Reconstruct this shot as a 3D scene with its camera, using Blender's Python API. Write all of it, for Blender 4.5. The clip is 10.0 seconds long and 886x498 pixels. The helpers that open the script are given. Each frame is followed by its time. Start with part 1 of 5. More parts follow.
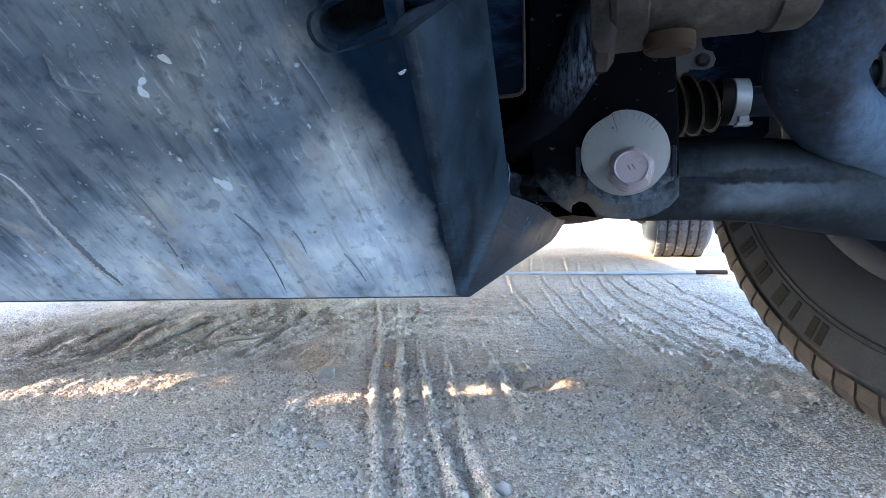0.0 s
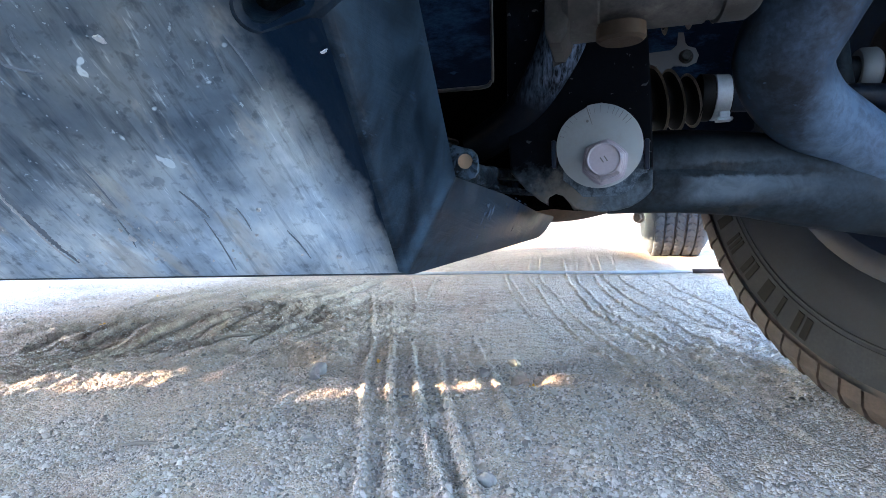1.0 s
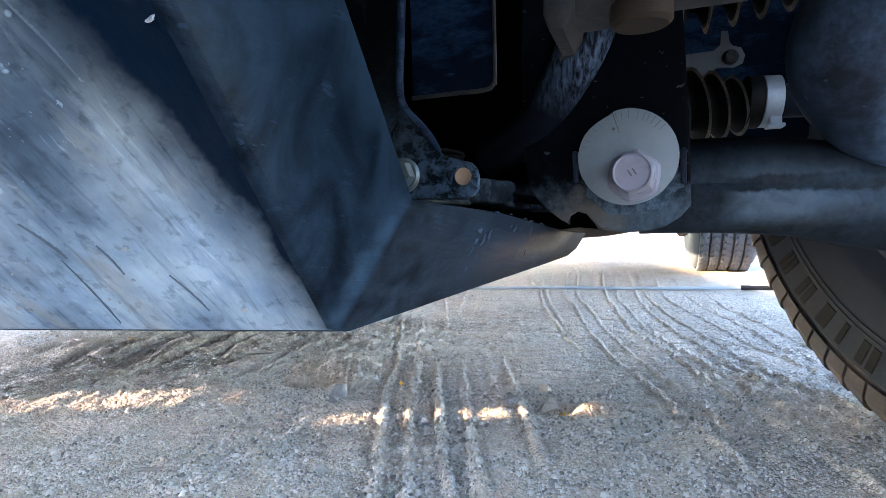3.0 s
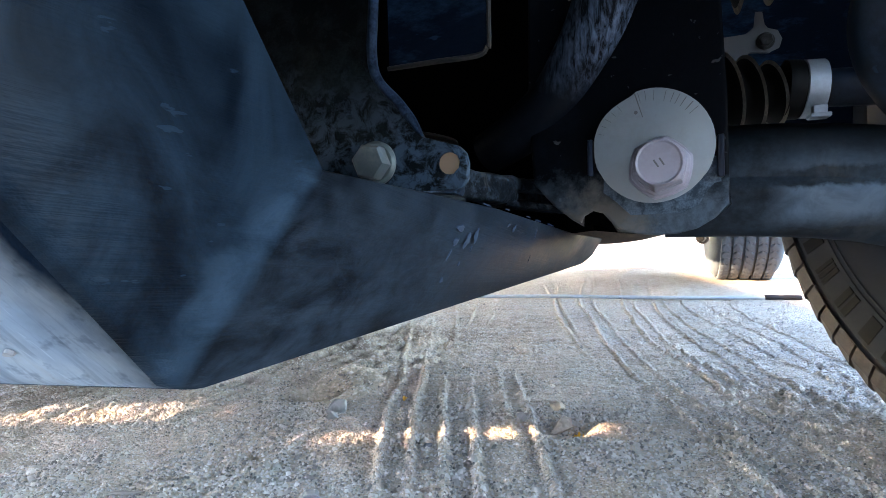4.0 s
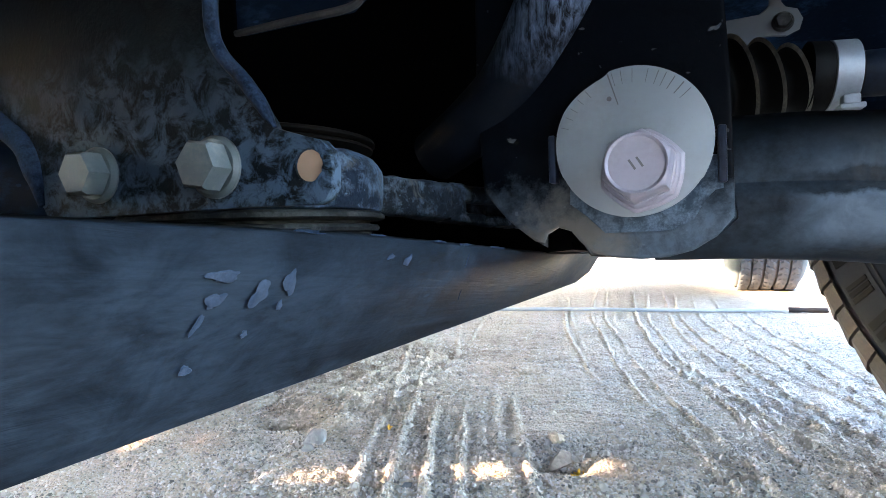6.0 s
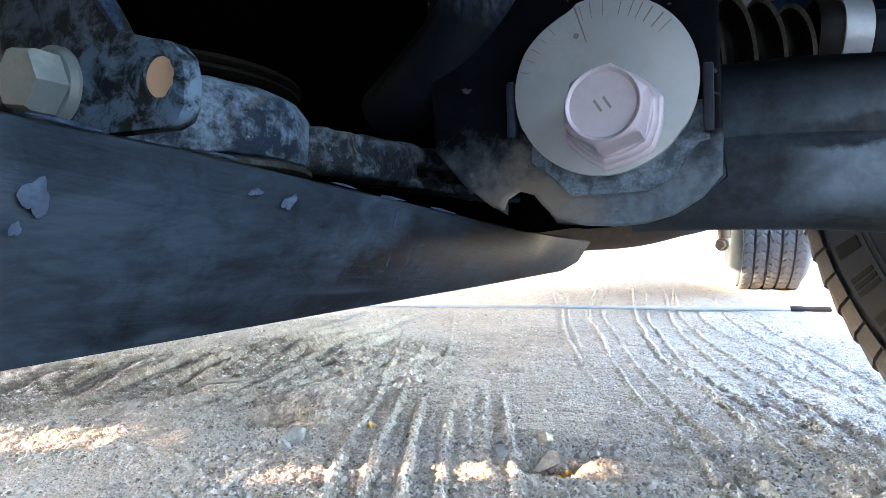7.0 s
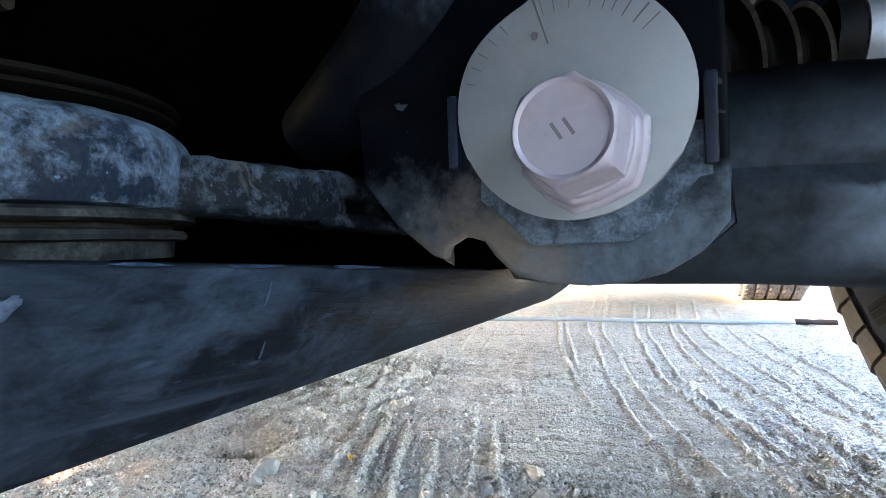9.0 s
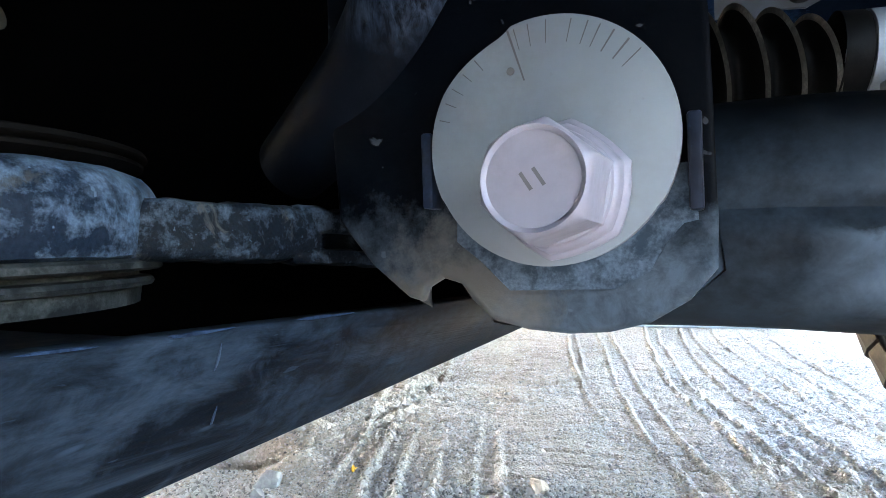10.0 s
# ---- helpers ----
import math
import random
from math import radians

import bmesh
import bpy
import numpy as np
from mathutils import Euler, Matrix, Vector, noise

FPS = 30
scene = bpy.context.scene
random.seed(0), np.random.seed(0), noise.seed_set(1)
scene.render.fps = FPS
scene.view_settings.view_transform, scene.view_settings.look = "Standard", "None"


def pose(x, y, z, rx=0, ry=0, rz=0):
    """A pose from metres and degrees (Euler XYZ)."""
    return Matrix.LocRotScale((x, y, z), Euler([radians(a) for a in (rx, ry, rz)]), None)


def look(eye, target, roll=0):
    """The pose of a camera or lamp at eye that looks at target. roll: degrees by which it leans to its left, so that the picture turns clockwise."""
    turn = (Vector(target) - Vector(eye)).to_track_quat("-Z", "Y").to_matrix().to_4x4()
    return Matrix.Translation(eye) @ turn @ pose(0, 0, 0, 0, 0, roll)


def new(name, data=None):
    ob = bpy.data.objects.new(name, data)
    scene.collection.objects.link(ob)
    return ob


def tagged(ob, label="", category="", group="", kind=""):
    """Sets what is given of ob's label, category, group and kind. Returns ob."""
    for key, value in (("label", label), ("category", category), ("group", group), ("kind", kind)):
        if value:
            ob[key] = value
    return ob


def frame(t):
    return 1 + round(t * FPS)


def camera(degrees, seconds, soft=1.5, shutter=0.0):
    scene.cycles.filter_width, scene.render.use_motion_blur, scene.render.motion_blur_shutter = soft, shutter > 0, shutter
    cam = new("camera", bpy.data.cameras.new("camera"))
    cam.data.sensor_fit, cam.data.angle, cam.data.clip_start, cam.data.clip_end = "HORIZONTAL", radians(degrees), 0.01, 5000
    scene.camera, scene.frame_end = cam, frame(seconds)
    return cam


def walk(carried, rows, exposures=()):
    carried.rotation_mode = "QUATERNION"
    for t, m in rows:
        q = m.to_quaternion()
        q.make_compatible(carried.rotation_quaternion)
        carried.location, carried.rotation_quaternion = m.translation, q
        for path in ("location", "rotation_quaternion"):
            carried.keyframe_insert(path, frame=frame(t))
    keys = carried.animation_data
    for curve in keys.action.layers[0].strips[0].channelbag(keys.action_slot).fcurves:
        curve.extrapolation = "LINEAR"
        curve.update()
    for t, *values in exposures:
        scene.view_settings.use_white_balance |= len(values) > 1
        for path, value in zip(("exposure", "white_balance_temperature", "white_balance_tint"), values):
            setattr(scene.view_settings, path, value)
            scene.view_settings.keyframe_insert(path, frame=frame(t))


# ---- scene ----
EXPOSURE = 4.82
cam = camera(76.0, 10.0, soft=0.5)
PATH = [
    (0, (0.008, -0.007, 0.248), (-0.012, 1.987, 0.096), -1.6),
    (0.5, (0.015, -0.012, 0.246), (0.001, 1.983, 0.096), -1.7),
    (1, (0.024, -0.013, 0.242), (-0.003, 1.981, 0.093), -1.6),
    (1.5, (0.04, -0.013, 0.242), (-0.009, 1.982, 0.109), -1.6),
    (2, (0.04, 0.003, 0.248), (-0.046, 1.997, 0.128), -1.6),
    (2.5, (0.041, 0.018, 0.248), (-0.084, 2.011, 0.136), -1.7),
    (3, (0.043, 0.029, 0.246), (-0.121, 2.02, 0.143), -1.7),
    (3.2, (0.048, 0.04, 0.246), (-0.134, 2.029, 0.143), -1.6),
    (4.3, (0.053, 0.089, 0.24), (-0.175, 2.075, 0.18), -1.7),
    (4.5, (0.061, 0.095, 0.239), (-0.179, 2.08, 0.188), -1.7),
    (5, (0.068, 0.113, 0.251), (-0.188, 2.096, 0.207), -1.7),
    (6.3, (0.084, 0.159, 0.241), (-0.195, 2.139, 0.2), -2.0),
    (6.5, (0.085, 0.168, 0.236), (-0.194, 2.148, 0.196), -1.7),
    (7, (0.097, 0.18, 0.234), (-0.185, 2.16, 0.19), -1.7),
    (7.5, (0.102, 0.191, 0.236), (-0.183, 2.17, 0.192), -1.7),
    (8, (0.104, 0.205, 0.24), (-0.182, 2.185, 0.2), -1.8),
    (8.5, (0.106, 0.216, 0.244), (-0.178, 2.195, 0.213), -1.9),
    (9, (0.111, 0.226, 0.247), (-0.175, 2.205, 0.225), -1.8),
    (9.5, (0.114, 0.231, 0.252), (-0.184, 2.209, 0.232), -1.8),
    (10, (0.119, 0.234, 0.257), (-0.205, 2.208, 0.239), -2.0),
]
walk(cam, [(t, look(eye, target, roll)) for t, eye, target, roll in PATH], exposures=[(t, EXPOSURE + more, kelvin, 19) for t, more, kelvin in ((0, -0.05, 6400), (3, -0.05, 6480), (5, 0.17, 6950), (6.3, 0.60, 6950), (7.5, 0.52, 7000), (8.5, 0.44, 7020), (9.2, 0.50, 7080), (10, 0.80, 7150))])

# ---------- light ----------
SUN_AZ, SUN_EL = -98.5, 12.0      # degrees from +y towards +x, and above the horizon
world = bpy.data.worlds.new("sky")
scene.world = world
world.use_nodes = True
wt = world.node_tree
sky = wt.nodes.new("ShaderNodeTexSky")
sky.sky_type, sky.sun_disc = "NISHITA", False
sky.sun_elevation, sky.sun_rotation = radians(SUN_EL), radians(SUN_AZ)
wt.links.new(sky.outputs[0], wt.nodes["Background"].inputs[0])
wt.nodes["Background"].inputs[1].default_value = 0.15
sun = new("sun", bpy.data.lights.new("sun", "SUN"))
sun.data.energy, sun.data.angle, sun.data.color = 3.0, radians(0.5), (1.0, 0.66, 0.37)
az, el = radians(SUN_AZ), radians(SUN_EL)
sun.matrix_world = look((math.sin(az) * math.cos(el) * 9, math.cos(az) * math.cos(el) * 9, math.sin(el) * 9), (0, 0, 0))


# ---------- materials ----------
def mat(name, base, rough=0.6, metal=0.0):
    m = bpy.data.materials.new(name)
    m.use_nodes = True
    b = m.node_tree.nodes["Principled BSDF"]
    b.inputs["Base Color"].default_value = (*base, 1)
    b.inputs["Roughness"].default_value = rough
    b.inputs["Metallic"].default_value = metal
    return m


class Nodes:
    """Short hand for building a node tree in one material."""

    def __init__(self, m):
        self.t, self.b = m.node_tree, m.node_tree.nodes["Principled BSDF"]

    def n(self, kind, **values):
        node = self.t.nodes.new(kind)
        for key, value in values.items():
            node.inputs[key].default_value = value
        return node

    def link(self, a, b):
        self.t.links.new(a, b)

    def coords(self, scale=(1, 1, 1), turn=(0, 0, 0)):
        c = self.t.nodes.new("ShaderNodeTexCoord")
        mp = self.t.nodes.new("ShaderNodeMapping")
        mp.inputs["Scale"].default_value = scale
        mp.inputs["Rotation"].default_value = [radians(a) for a in turn]
        self.link(c.outputs["Object"], mp.inputs["Vector"])
        return mp.outputs[0]

    def noise(self, vec, scale, detail=4, rough=0.6, distort=0.0):
        node = self.n("ShaderNodeTexNoise", Scale=scale, Detail=detail, Roughness=rough, Distortion=distort)
        self.link(vec, node.inputs["Vector"])
        return node.outputs[0]

    def ramp(self, fac, stops):
        r = self.t.nodes.new("ShaderNodeValToRGB")
        e = r.color_ramp.elements
        while len(e) < len(stops):
            e.new(0.5)
        for k, (pos, col) in enumerate(stops):
            e[k].position = pos
            e[k].color = (*col, 1) if len(col) == 3 else col
        self.link(fac, r.inputs[0])
        return r.outputs[0]

    def step(self, fac, lo, hi, a=0.0, b=1.0):
        r = self.n("ShaderNodeMapRange", **{"From Min": lo, "From Max": hi, "To Min": a, "To Max": b})
        self.link(fac, r.inputs[0])
        return r.outputs[0]

    def mix(self, fac, a, b):
        m = self.t.nodes.new("ShaderNodeMix")
        m.data_type = "RGBA"
        for sock, v in ((m.inputs[0], fac), (m.inputs[6], a), (m.inputs[7], b)):
            if hasattr(v, "is_linked"):
                self.link(v, sock)
            else:
                sock.default_value = v if isinstance(v, float) else (*v, 1)
        return m.outputs[2]

    def math(self, op, a, b=0.0):
        m = self.t.nodes.new("ShaderNodeMath")
        m.operation = op
        for sock, v in ((m.inputs[0], a), (m.inputs[1], b)):
            if hasattr(v, "is_linked"):
                self.link(v, sock)
            else:
                sock.default_value = v
        return m.outputs[0]

    def bump(self, height, strength, dist):
        bp = self.n("ShaderNodeBump", Strength=strength, Distance=dist)
        self.link(height, bp.inputs["Height"])
        self.link(bp.outputs[0], self.b.inputs["Normal"])

    def colour(self, s):
        self.link(s, self.b.inputs["Base Color"])

    def rough(self, s):
        self.link(s, self.b.inputs["Roughness"])


def dusty(name, base, dust, amount=0.5, rough=0.4, scale=60, metal=0.0, bump=0.15, gloss=0.5, patch=(0.42, 0.72), spots=0.0):
    """Paint, steel or rubber with a patchy film of dry dust, small specks and pale grit spots."""
    m = mat(name, base, rough, metal)
    k = Nodes(m)
    k.b.inputs["Specular IOR Level"].default_value = gloss
    v = k.coords()
    big = k.step(k.noise(v, scale * 0.35, 5, 0.65), *patch)
    fine = k.step(k.noise(v, scale * 4, 4, 0.7), 0.35, 0.75)
    film = k.math("MULTIPLY", k.math("MULTIPLY", k.math("ADD", big, 0.18), k.math("ADD", fine, 0.3)), amount)
    specks = k.step(k.noise(v, scale * 9, 2, 0.5), 0.69, 0.73, 0.0, 0.5)
    film = k.math("MAXIMUM", film, k.math("MULTIPLY", specks, amount))
    c = k.mix(film, base, dust)
    if spots:
        c = k.mix(k.step(k.noise(v, 210, 2, 0.5, 0.4), 0.705, 0.735, 0.0, spots), c, (0.13, 0.145, 0.16))
    k.colour(c)
    k.rough(k.step(film, 0.0, 0.7, rough, 0.85))
    k.bump(k.noise(v, scale * 7, 5, 0.65), bump, 0.001)
    return m


def mottled(name, base, dust, cover=0.5, size=150, rough=0.45, gloss=0.05, bump=0.2, edge=0.05, thin=0.10, stretch=(1, 1, 1), tan=0.0):
    """Dark paint under crisp blots of dried dust at two sizes, with faint grains; tan adds a few soil-brown stains."""
    m = mat(name, base, rough)
    k = Nodes(m)
    k.b.inputs["Specular IOR Level"].default_value = gloss
    v = k.coords(stretch)
    broad, blots, grains = k.noise(v, size * 0.20, 3, 0.55), k.noise(v, size, 7, 0.70, 0.12), k.noise(v, size * 7, 3, 0.6)
    field = k.math("ADD", k.math("MULTIPLY", blots, 0.6), k.math("MULTIPLY", broad, 0.4))
    mid = 0.5 + (0.5 - cover) * 0.28
    film = k.math("MULTIPLY", k.step(field, mid - edge, mid + edge, thin, 1.0), k.step(grains, 0.30, 0.66, 0.45, 1.0))
    film = k.math("MAXIMUM", film, k.step(k.noise(v, size * 3.2, 2, 0.5), 0.70, 0.74, 0.0, 0.8))
    c = k.mix(film, base, dust)
    if tan:
        c = k.mix(k.step(k.noise(k.coords(stretch), size * 0.55, 6, 0.7, 0.8), 0.58, 0.66, 0.0, tan), c, (0.048, 0.050, 0.046))
    k.colour(c)
    k.rough(k.step(film, 0.0, 1.0, rough, 0.85))
    k.bump(k.math("ADD", film, k.math("MULTIPLY", grains, 0.6)), bump, 0.0006)
    return m


eye_mat = mottled("mottled forged steel", (0.0020, 0.0054, 0.0125), (0.088, 0.136, 0.192), 0.54, 130, bump=0.35, tan=0.6)
cast_arm_mat = mottled("dark cast arm", (0.0012, 0.0026, 0.0048), (0.060, 0.086, 0.112), 0.42, 190, bump=0.4, tan=0.9)
washer_grey = mottled("grey washer", (0.006, 0.0075, 0.009), (0.046, 0.052, 0.052), 0.5, 160)
cushion_rubber = dusty("dark cushion rubber", (0.0015, 0.0015, 0.0015), (0.020, 0.018, 0.016), 0.4, 0.7, 70, gloss=0.02)
FILM = (0.035, 0.062, 0.115)
black_paint = dusty("dusty black paint", (0.004, 0.006, 0.010), FILM, 0.40, 0.36, 50, gloss=0.15)
tab_paint = dusty("dust stained black paint", (0.0005, 0.0011, 0.0022), (0.016, 0.024, 0.036), 0.22, 0.5, 45, gloss=0.04, patch=(0.54, 0.76), spots=0.35)
k = Nodes(tab_paint)
below = k.t.nodes.new("ShaderNodeVectorMath")
below.operation = "DISTANCE"
k.link(k.coords((0.75, 0.0, 1.0)), below.inputs[0])
below.inputs[1].default_value = (0.002, 0.0, 0.2445)
ragged = k.math("MULTIPLY", k.math("SUBTRACT", k.noise(k.coords(), 120, 5, 0.7), 0.5), 0.035)
mud_mask = k.step(k.math("ADD", below.outputs["Value"], ragged), 0.006, 0.020, 0.75, 0.0)
lower = k.n("ShaderNodeSeparateXYZ")
k.link(k.coords(), lower.inputs[0])
blotch = k.step(k.noise(k.coords(), 170, 6, 0.7, 0.4), 0.36, 0.60, 0.55, 1.0)
film_mask = k.math("MULTIPLY", k.step(k.math("ADD", lower.outputs["Z"], ragged), 0.250, 0.268, 0.62, 0.0), blotch)
paint = k.b.inputs["Base Color"].links[0].from_socket
k.colour(k.mix(mud_mask, k.mix(film_mask, paint, (0.098, 0.134, 0.166)), (0.120, 0.110, 0.092)))
black_steel = dusty("dusty black steel", (0.005, 0.006, 0.008), FILM, 0.2, 0.5, gloss=0.15)
bracket_mat = mottled("stained bracket paint", (0.0003, 0.0009, 0.0020), (0.009, 0.014, 0.016), 0.45, 120, bump=0.25, tan=0.15)
k = Nodes(bracket_mat)
foot = k.n("ShaderNodeSeparateXYZ")
k.link(k.coords(), foot.inputs[0])
# blue grey blots that thin out upwards
foot_blots = k.step(k.noise(k.coords(), 150, 7, 0.72, 0.5), 0.43, 0.56, 0.05, 0.95)
foot_blots = k.math("MULTIPLY", foot_blots, k.step(k.math("ADD", foot.outputs["Z"], k.math("MULTIPLY", k.noise(k.coords(), 60, 3, 0.6), 0.04)), 0.280, 0.322, 0.95, 0.0))
paint = k.b.inputs["Base Color"].links[0].from_socket
k.colour(k.mix(foot_blots, paint, (0.066, 0.112, 0.168)))
panel_mat = mottled("blue black panel paint", (0.0018, 0.0044, 0.0100), (0.013, 0.032, 0.066), 0.42, 90, rough=0.6, gloss=0.02, stretch=(0.4, 1, 1))
arm_mat = mottled("dusty control arm paint", (0.0014, 0.0030, 0.0052), (0.026, 0.040, 0.053), 0.48, 40, rough=0.42, gloss=0.12, bump=0.04, edge=0.09, thin=0.06, tan=0.3)
k = Nodes(arm_mat)
spot = k.n("ShaderNodeSeparateXYZ")
k.link(k.coords(), spot.inputs[0])
torn = k.math("MULTIPLY", k.math("SUBTRACT", k.noise(k.coords(), 90, 5, 0.65, 0.4), 0.5), 0.014)
out, up = k.math("ADD", spot.outputs["X"], torn), k.math("ADD", spot.outputs["Z"], k.math("MULTIPLY", torn, 0.6))
span = k.math("MULTIPLY", k.step(out, 0.074, 0.089), k.step(out, 0.112, 0.165, 1.0, 0.12))
low_band = k.math("MULTIPLY", k.step(up, 0.236, 0.245), k.step(up, 0.2555, 0.2575, 1.0, 0.0))
high_band = k.math("MULTIPLY", k.step(up, 0.2645, 0.2665), k.step(up, 0.270, 0.287, 0.42, 0.0))
settled = k.math("MULTIPLY", k.math("MULTIPLY", k.math("MAXIMUM", low_band, high_band), span), k.step(k.noise(k.coords(), 55, 6, 0.65, 0.6), 0.34, 0.60, 0.45, 1.0))
paint = k.b.inputs["Base Color"].links[0].from_socket
k.colour(k.mix(settled, paint, (0.084, 0.120, 0.156)))
bar_mat = mottled("dusty sway bar paint with blue lit limb", (0.0030, 0.0050, 0.0084), (0.034, 0.060, 0.098), 0.50, 45, rough=0.4, gloss=0.15, bump=0.08, edge=0.10)
# the blue light on the lower limb is painted in as a ragged film
k = Nodes(bar_mat)
spot = k.n("ShaderNodeSeparateXYZ")
k.link(k.coords(), spot.inputs[0])
torn = k.math("MULTIPLY", k.math("SUBTRACT", k.noise(k.coords(), 70, 6, 0.68, 0.5), 0.5), 0.03)
film = k.math("MULTIPLY", k.step(k.math("ADD", spot.outputs["X"], torn), 0.138, 0.156), k.step(k.math("ADD", spot.outputs["Z"], torn), 0.300, 0.322, 1.0, 0.0))
film = k.math("MULTIPLY", film, k.step(k.noise(k.coords(), 120, 6, 0.7, 0.3), 0.36, 0.58, 0.5, 1.0))
paint = k.b.inputs["Base Color"].links[0].from_socket
k.colour(k.mix(film, paint, (0.066, 0.112, 0.172)))
# near black without gloss: the deep shade of the hollows is in the colour
void_mat = dusty("near black void", (0.0010, 0.0011, 0.0013), (0.004, 0.004, 0.004), 0.3, 0.9, gloss=0.0)
rubber = dusty("dusty rubber", (0.0016, 0.0015, 0.0014), (0.060, 0.052, 0.044), 0.08, 0.6, 110, gloss=0.12)
crest_mat = dusty("dust on rubber folds", (0.13, 0.118, 0.102), (0.50, 0.45, 0.38), 0.8, 0.7, 160, gloss=0.1)
grey_cast = dusty("dusty grey casting", (0.0085, 0.0095, 0.0105), (0.095, 0.092, 0.088), 0.65, 0.55, 60, gloss=0.15)
rust_mat = dusty("dull rusty bolt", (0.020, 0.014, 0.010), (0.052, 0.040, 0.031), 0.6, 0.7, 120, gloss=0.1)
tan_rubber = dusty("tan dusty rubber", (0.035, 0.032, 0.022), (0.08, 0.075, 0.055), 0.5, 0.7, 80)
strap_mat = dusty("grey steel strap", (0.07, 0.075, 0.082), (0.10, 0.095, 0.09), 0.4, 0.5, 60, 0.3)
scraped_mat = dusty("scraped black paint", (0.0010, 0.0020, 0.0040), (0.016, 0.024, 0.036), 0.5, 0.5, 60, gloss=0.05, patch=(0.50, 0.74))
k = Nodes(scraped_mat)
rub = k.n("ShaderNodeVectorMath")
rub.operation = "DISTANCE"
k.link(k.coords((0.55, 0.0, 1.0), (0, 38, 0)), rub.inputs[0])
rub.inputs[1].default_value = tuple(Matrix.Rotation(radians(38), 3, "Y") @ Vector((0.55 * 0.004, 0.0, 0.338)))
grain_ = k.noise(k.coords((420, 300, 75), (0, 28, 0)), 1.0, 5, 0.68, 0.5)
scrape = k.math("MULTIPLY", k.step(k.math("ADD", rub.outputs["Value"], k.math("MULTIPLY", k.noise(k.coords(), 70, 4, 0.6), 0.03)), 0.020, 0.050, 1.0, 0.0), k.step(grain_, 0.40, 0.66, 0.0, 0.8))
paint = k.b.inputs["Base Color"].links[0].from_socket
k.colour(k.mix(scrape, paint, (0.090, 0.130, 0.190)))
# blue grey, lighter than the dark sheet beside it
edge_mat = mottled("blue grey sheet edge", (0.003, 0.008, 0.018), (0.024, 0.046, 0.084), 0.55, 220)
brown_steel = dusty("brown dusty steel", (0.04, 0.026, 0.018), (0.16, 0.11, 0.075), 0.6, 0.65, 40)
zinc = dusty("zinc plated steel", (0.195, 0.225, 0.245), (0.165, 0.172, 0.176), 0.5, 0.5, 45, 0.3, 0.05)
bolt_mat = dusty("pale zinc bolt", (0.085, 0.120, 0.138), (0.26, 0.28, 0.275), 0.55, 0.34, 140, 0.35, 0.1, patch=(0.48, 0.62))
head_mat = dusty("pinkish worn bolt head", (0.255, 0.243, 0.290), (0.19, 0.175, 0.19), 0.45, 0.5, 60, 0.25, 0.04)
clamp_mat = dusty("clamp steel", (0.40, 0.43, 0.46), (0.20, 0.20, 0.20), 0.4, 0.38, 90, 0.5, 0.04)
plug_mat = mat("tan plug", (0.46, 0.31, 0.21), 0.7)
score_mat = mat("dark score mark", (0.085, 0.085, 0.086), 0.7)
keeper_mat = mottled("blue grey keeper paint", (0.020, 0.032, 0.044), (0.094, 0.128, 0.160), 0.55, 170)


def along(k, direction, scale):
    c = k.t.nodes.new("ShaderNodeTexCoord")
    d = k.t.nodes.new("ShaderNodeVectorMath")
    d.operation = "DOT_PRODUCT"
    k.link(c.outputs["Object"], d.inputs[0])
    d.inputs[1].default_value = [v * scale for v in direction]
    return d.outputs["Value"]


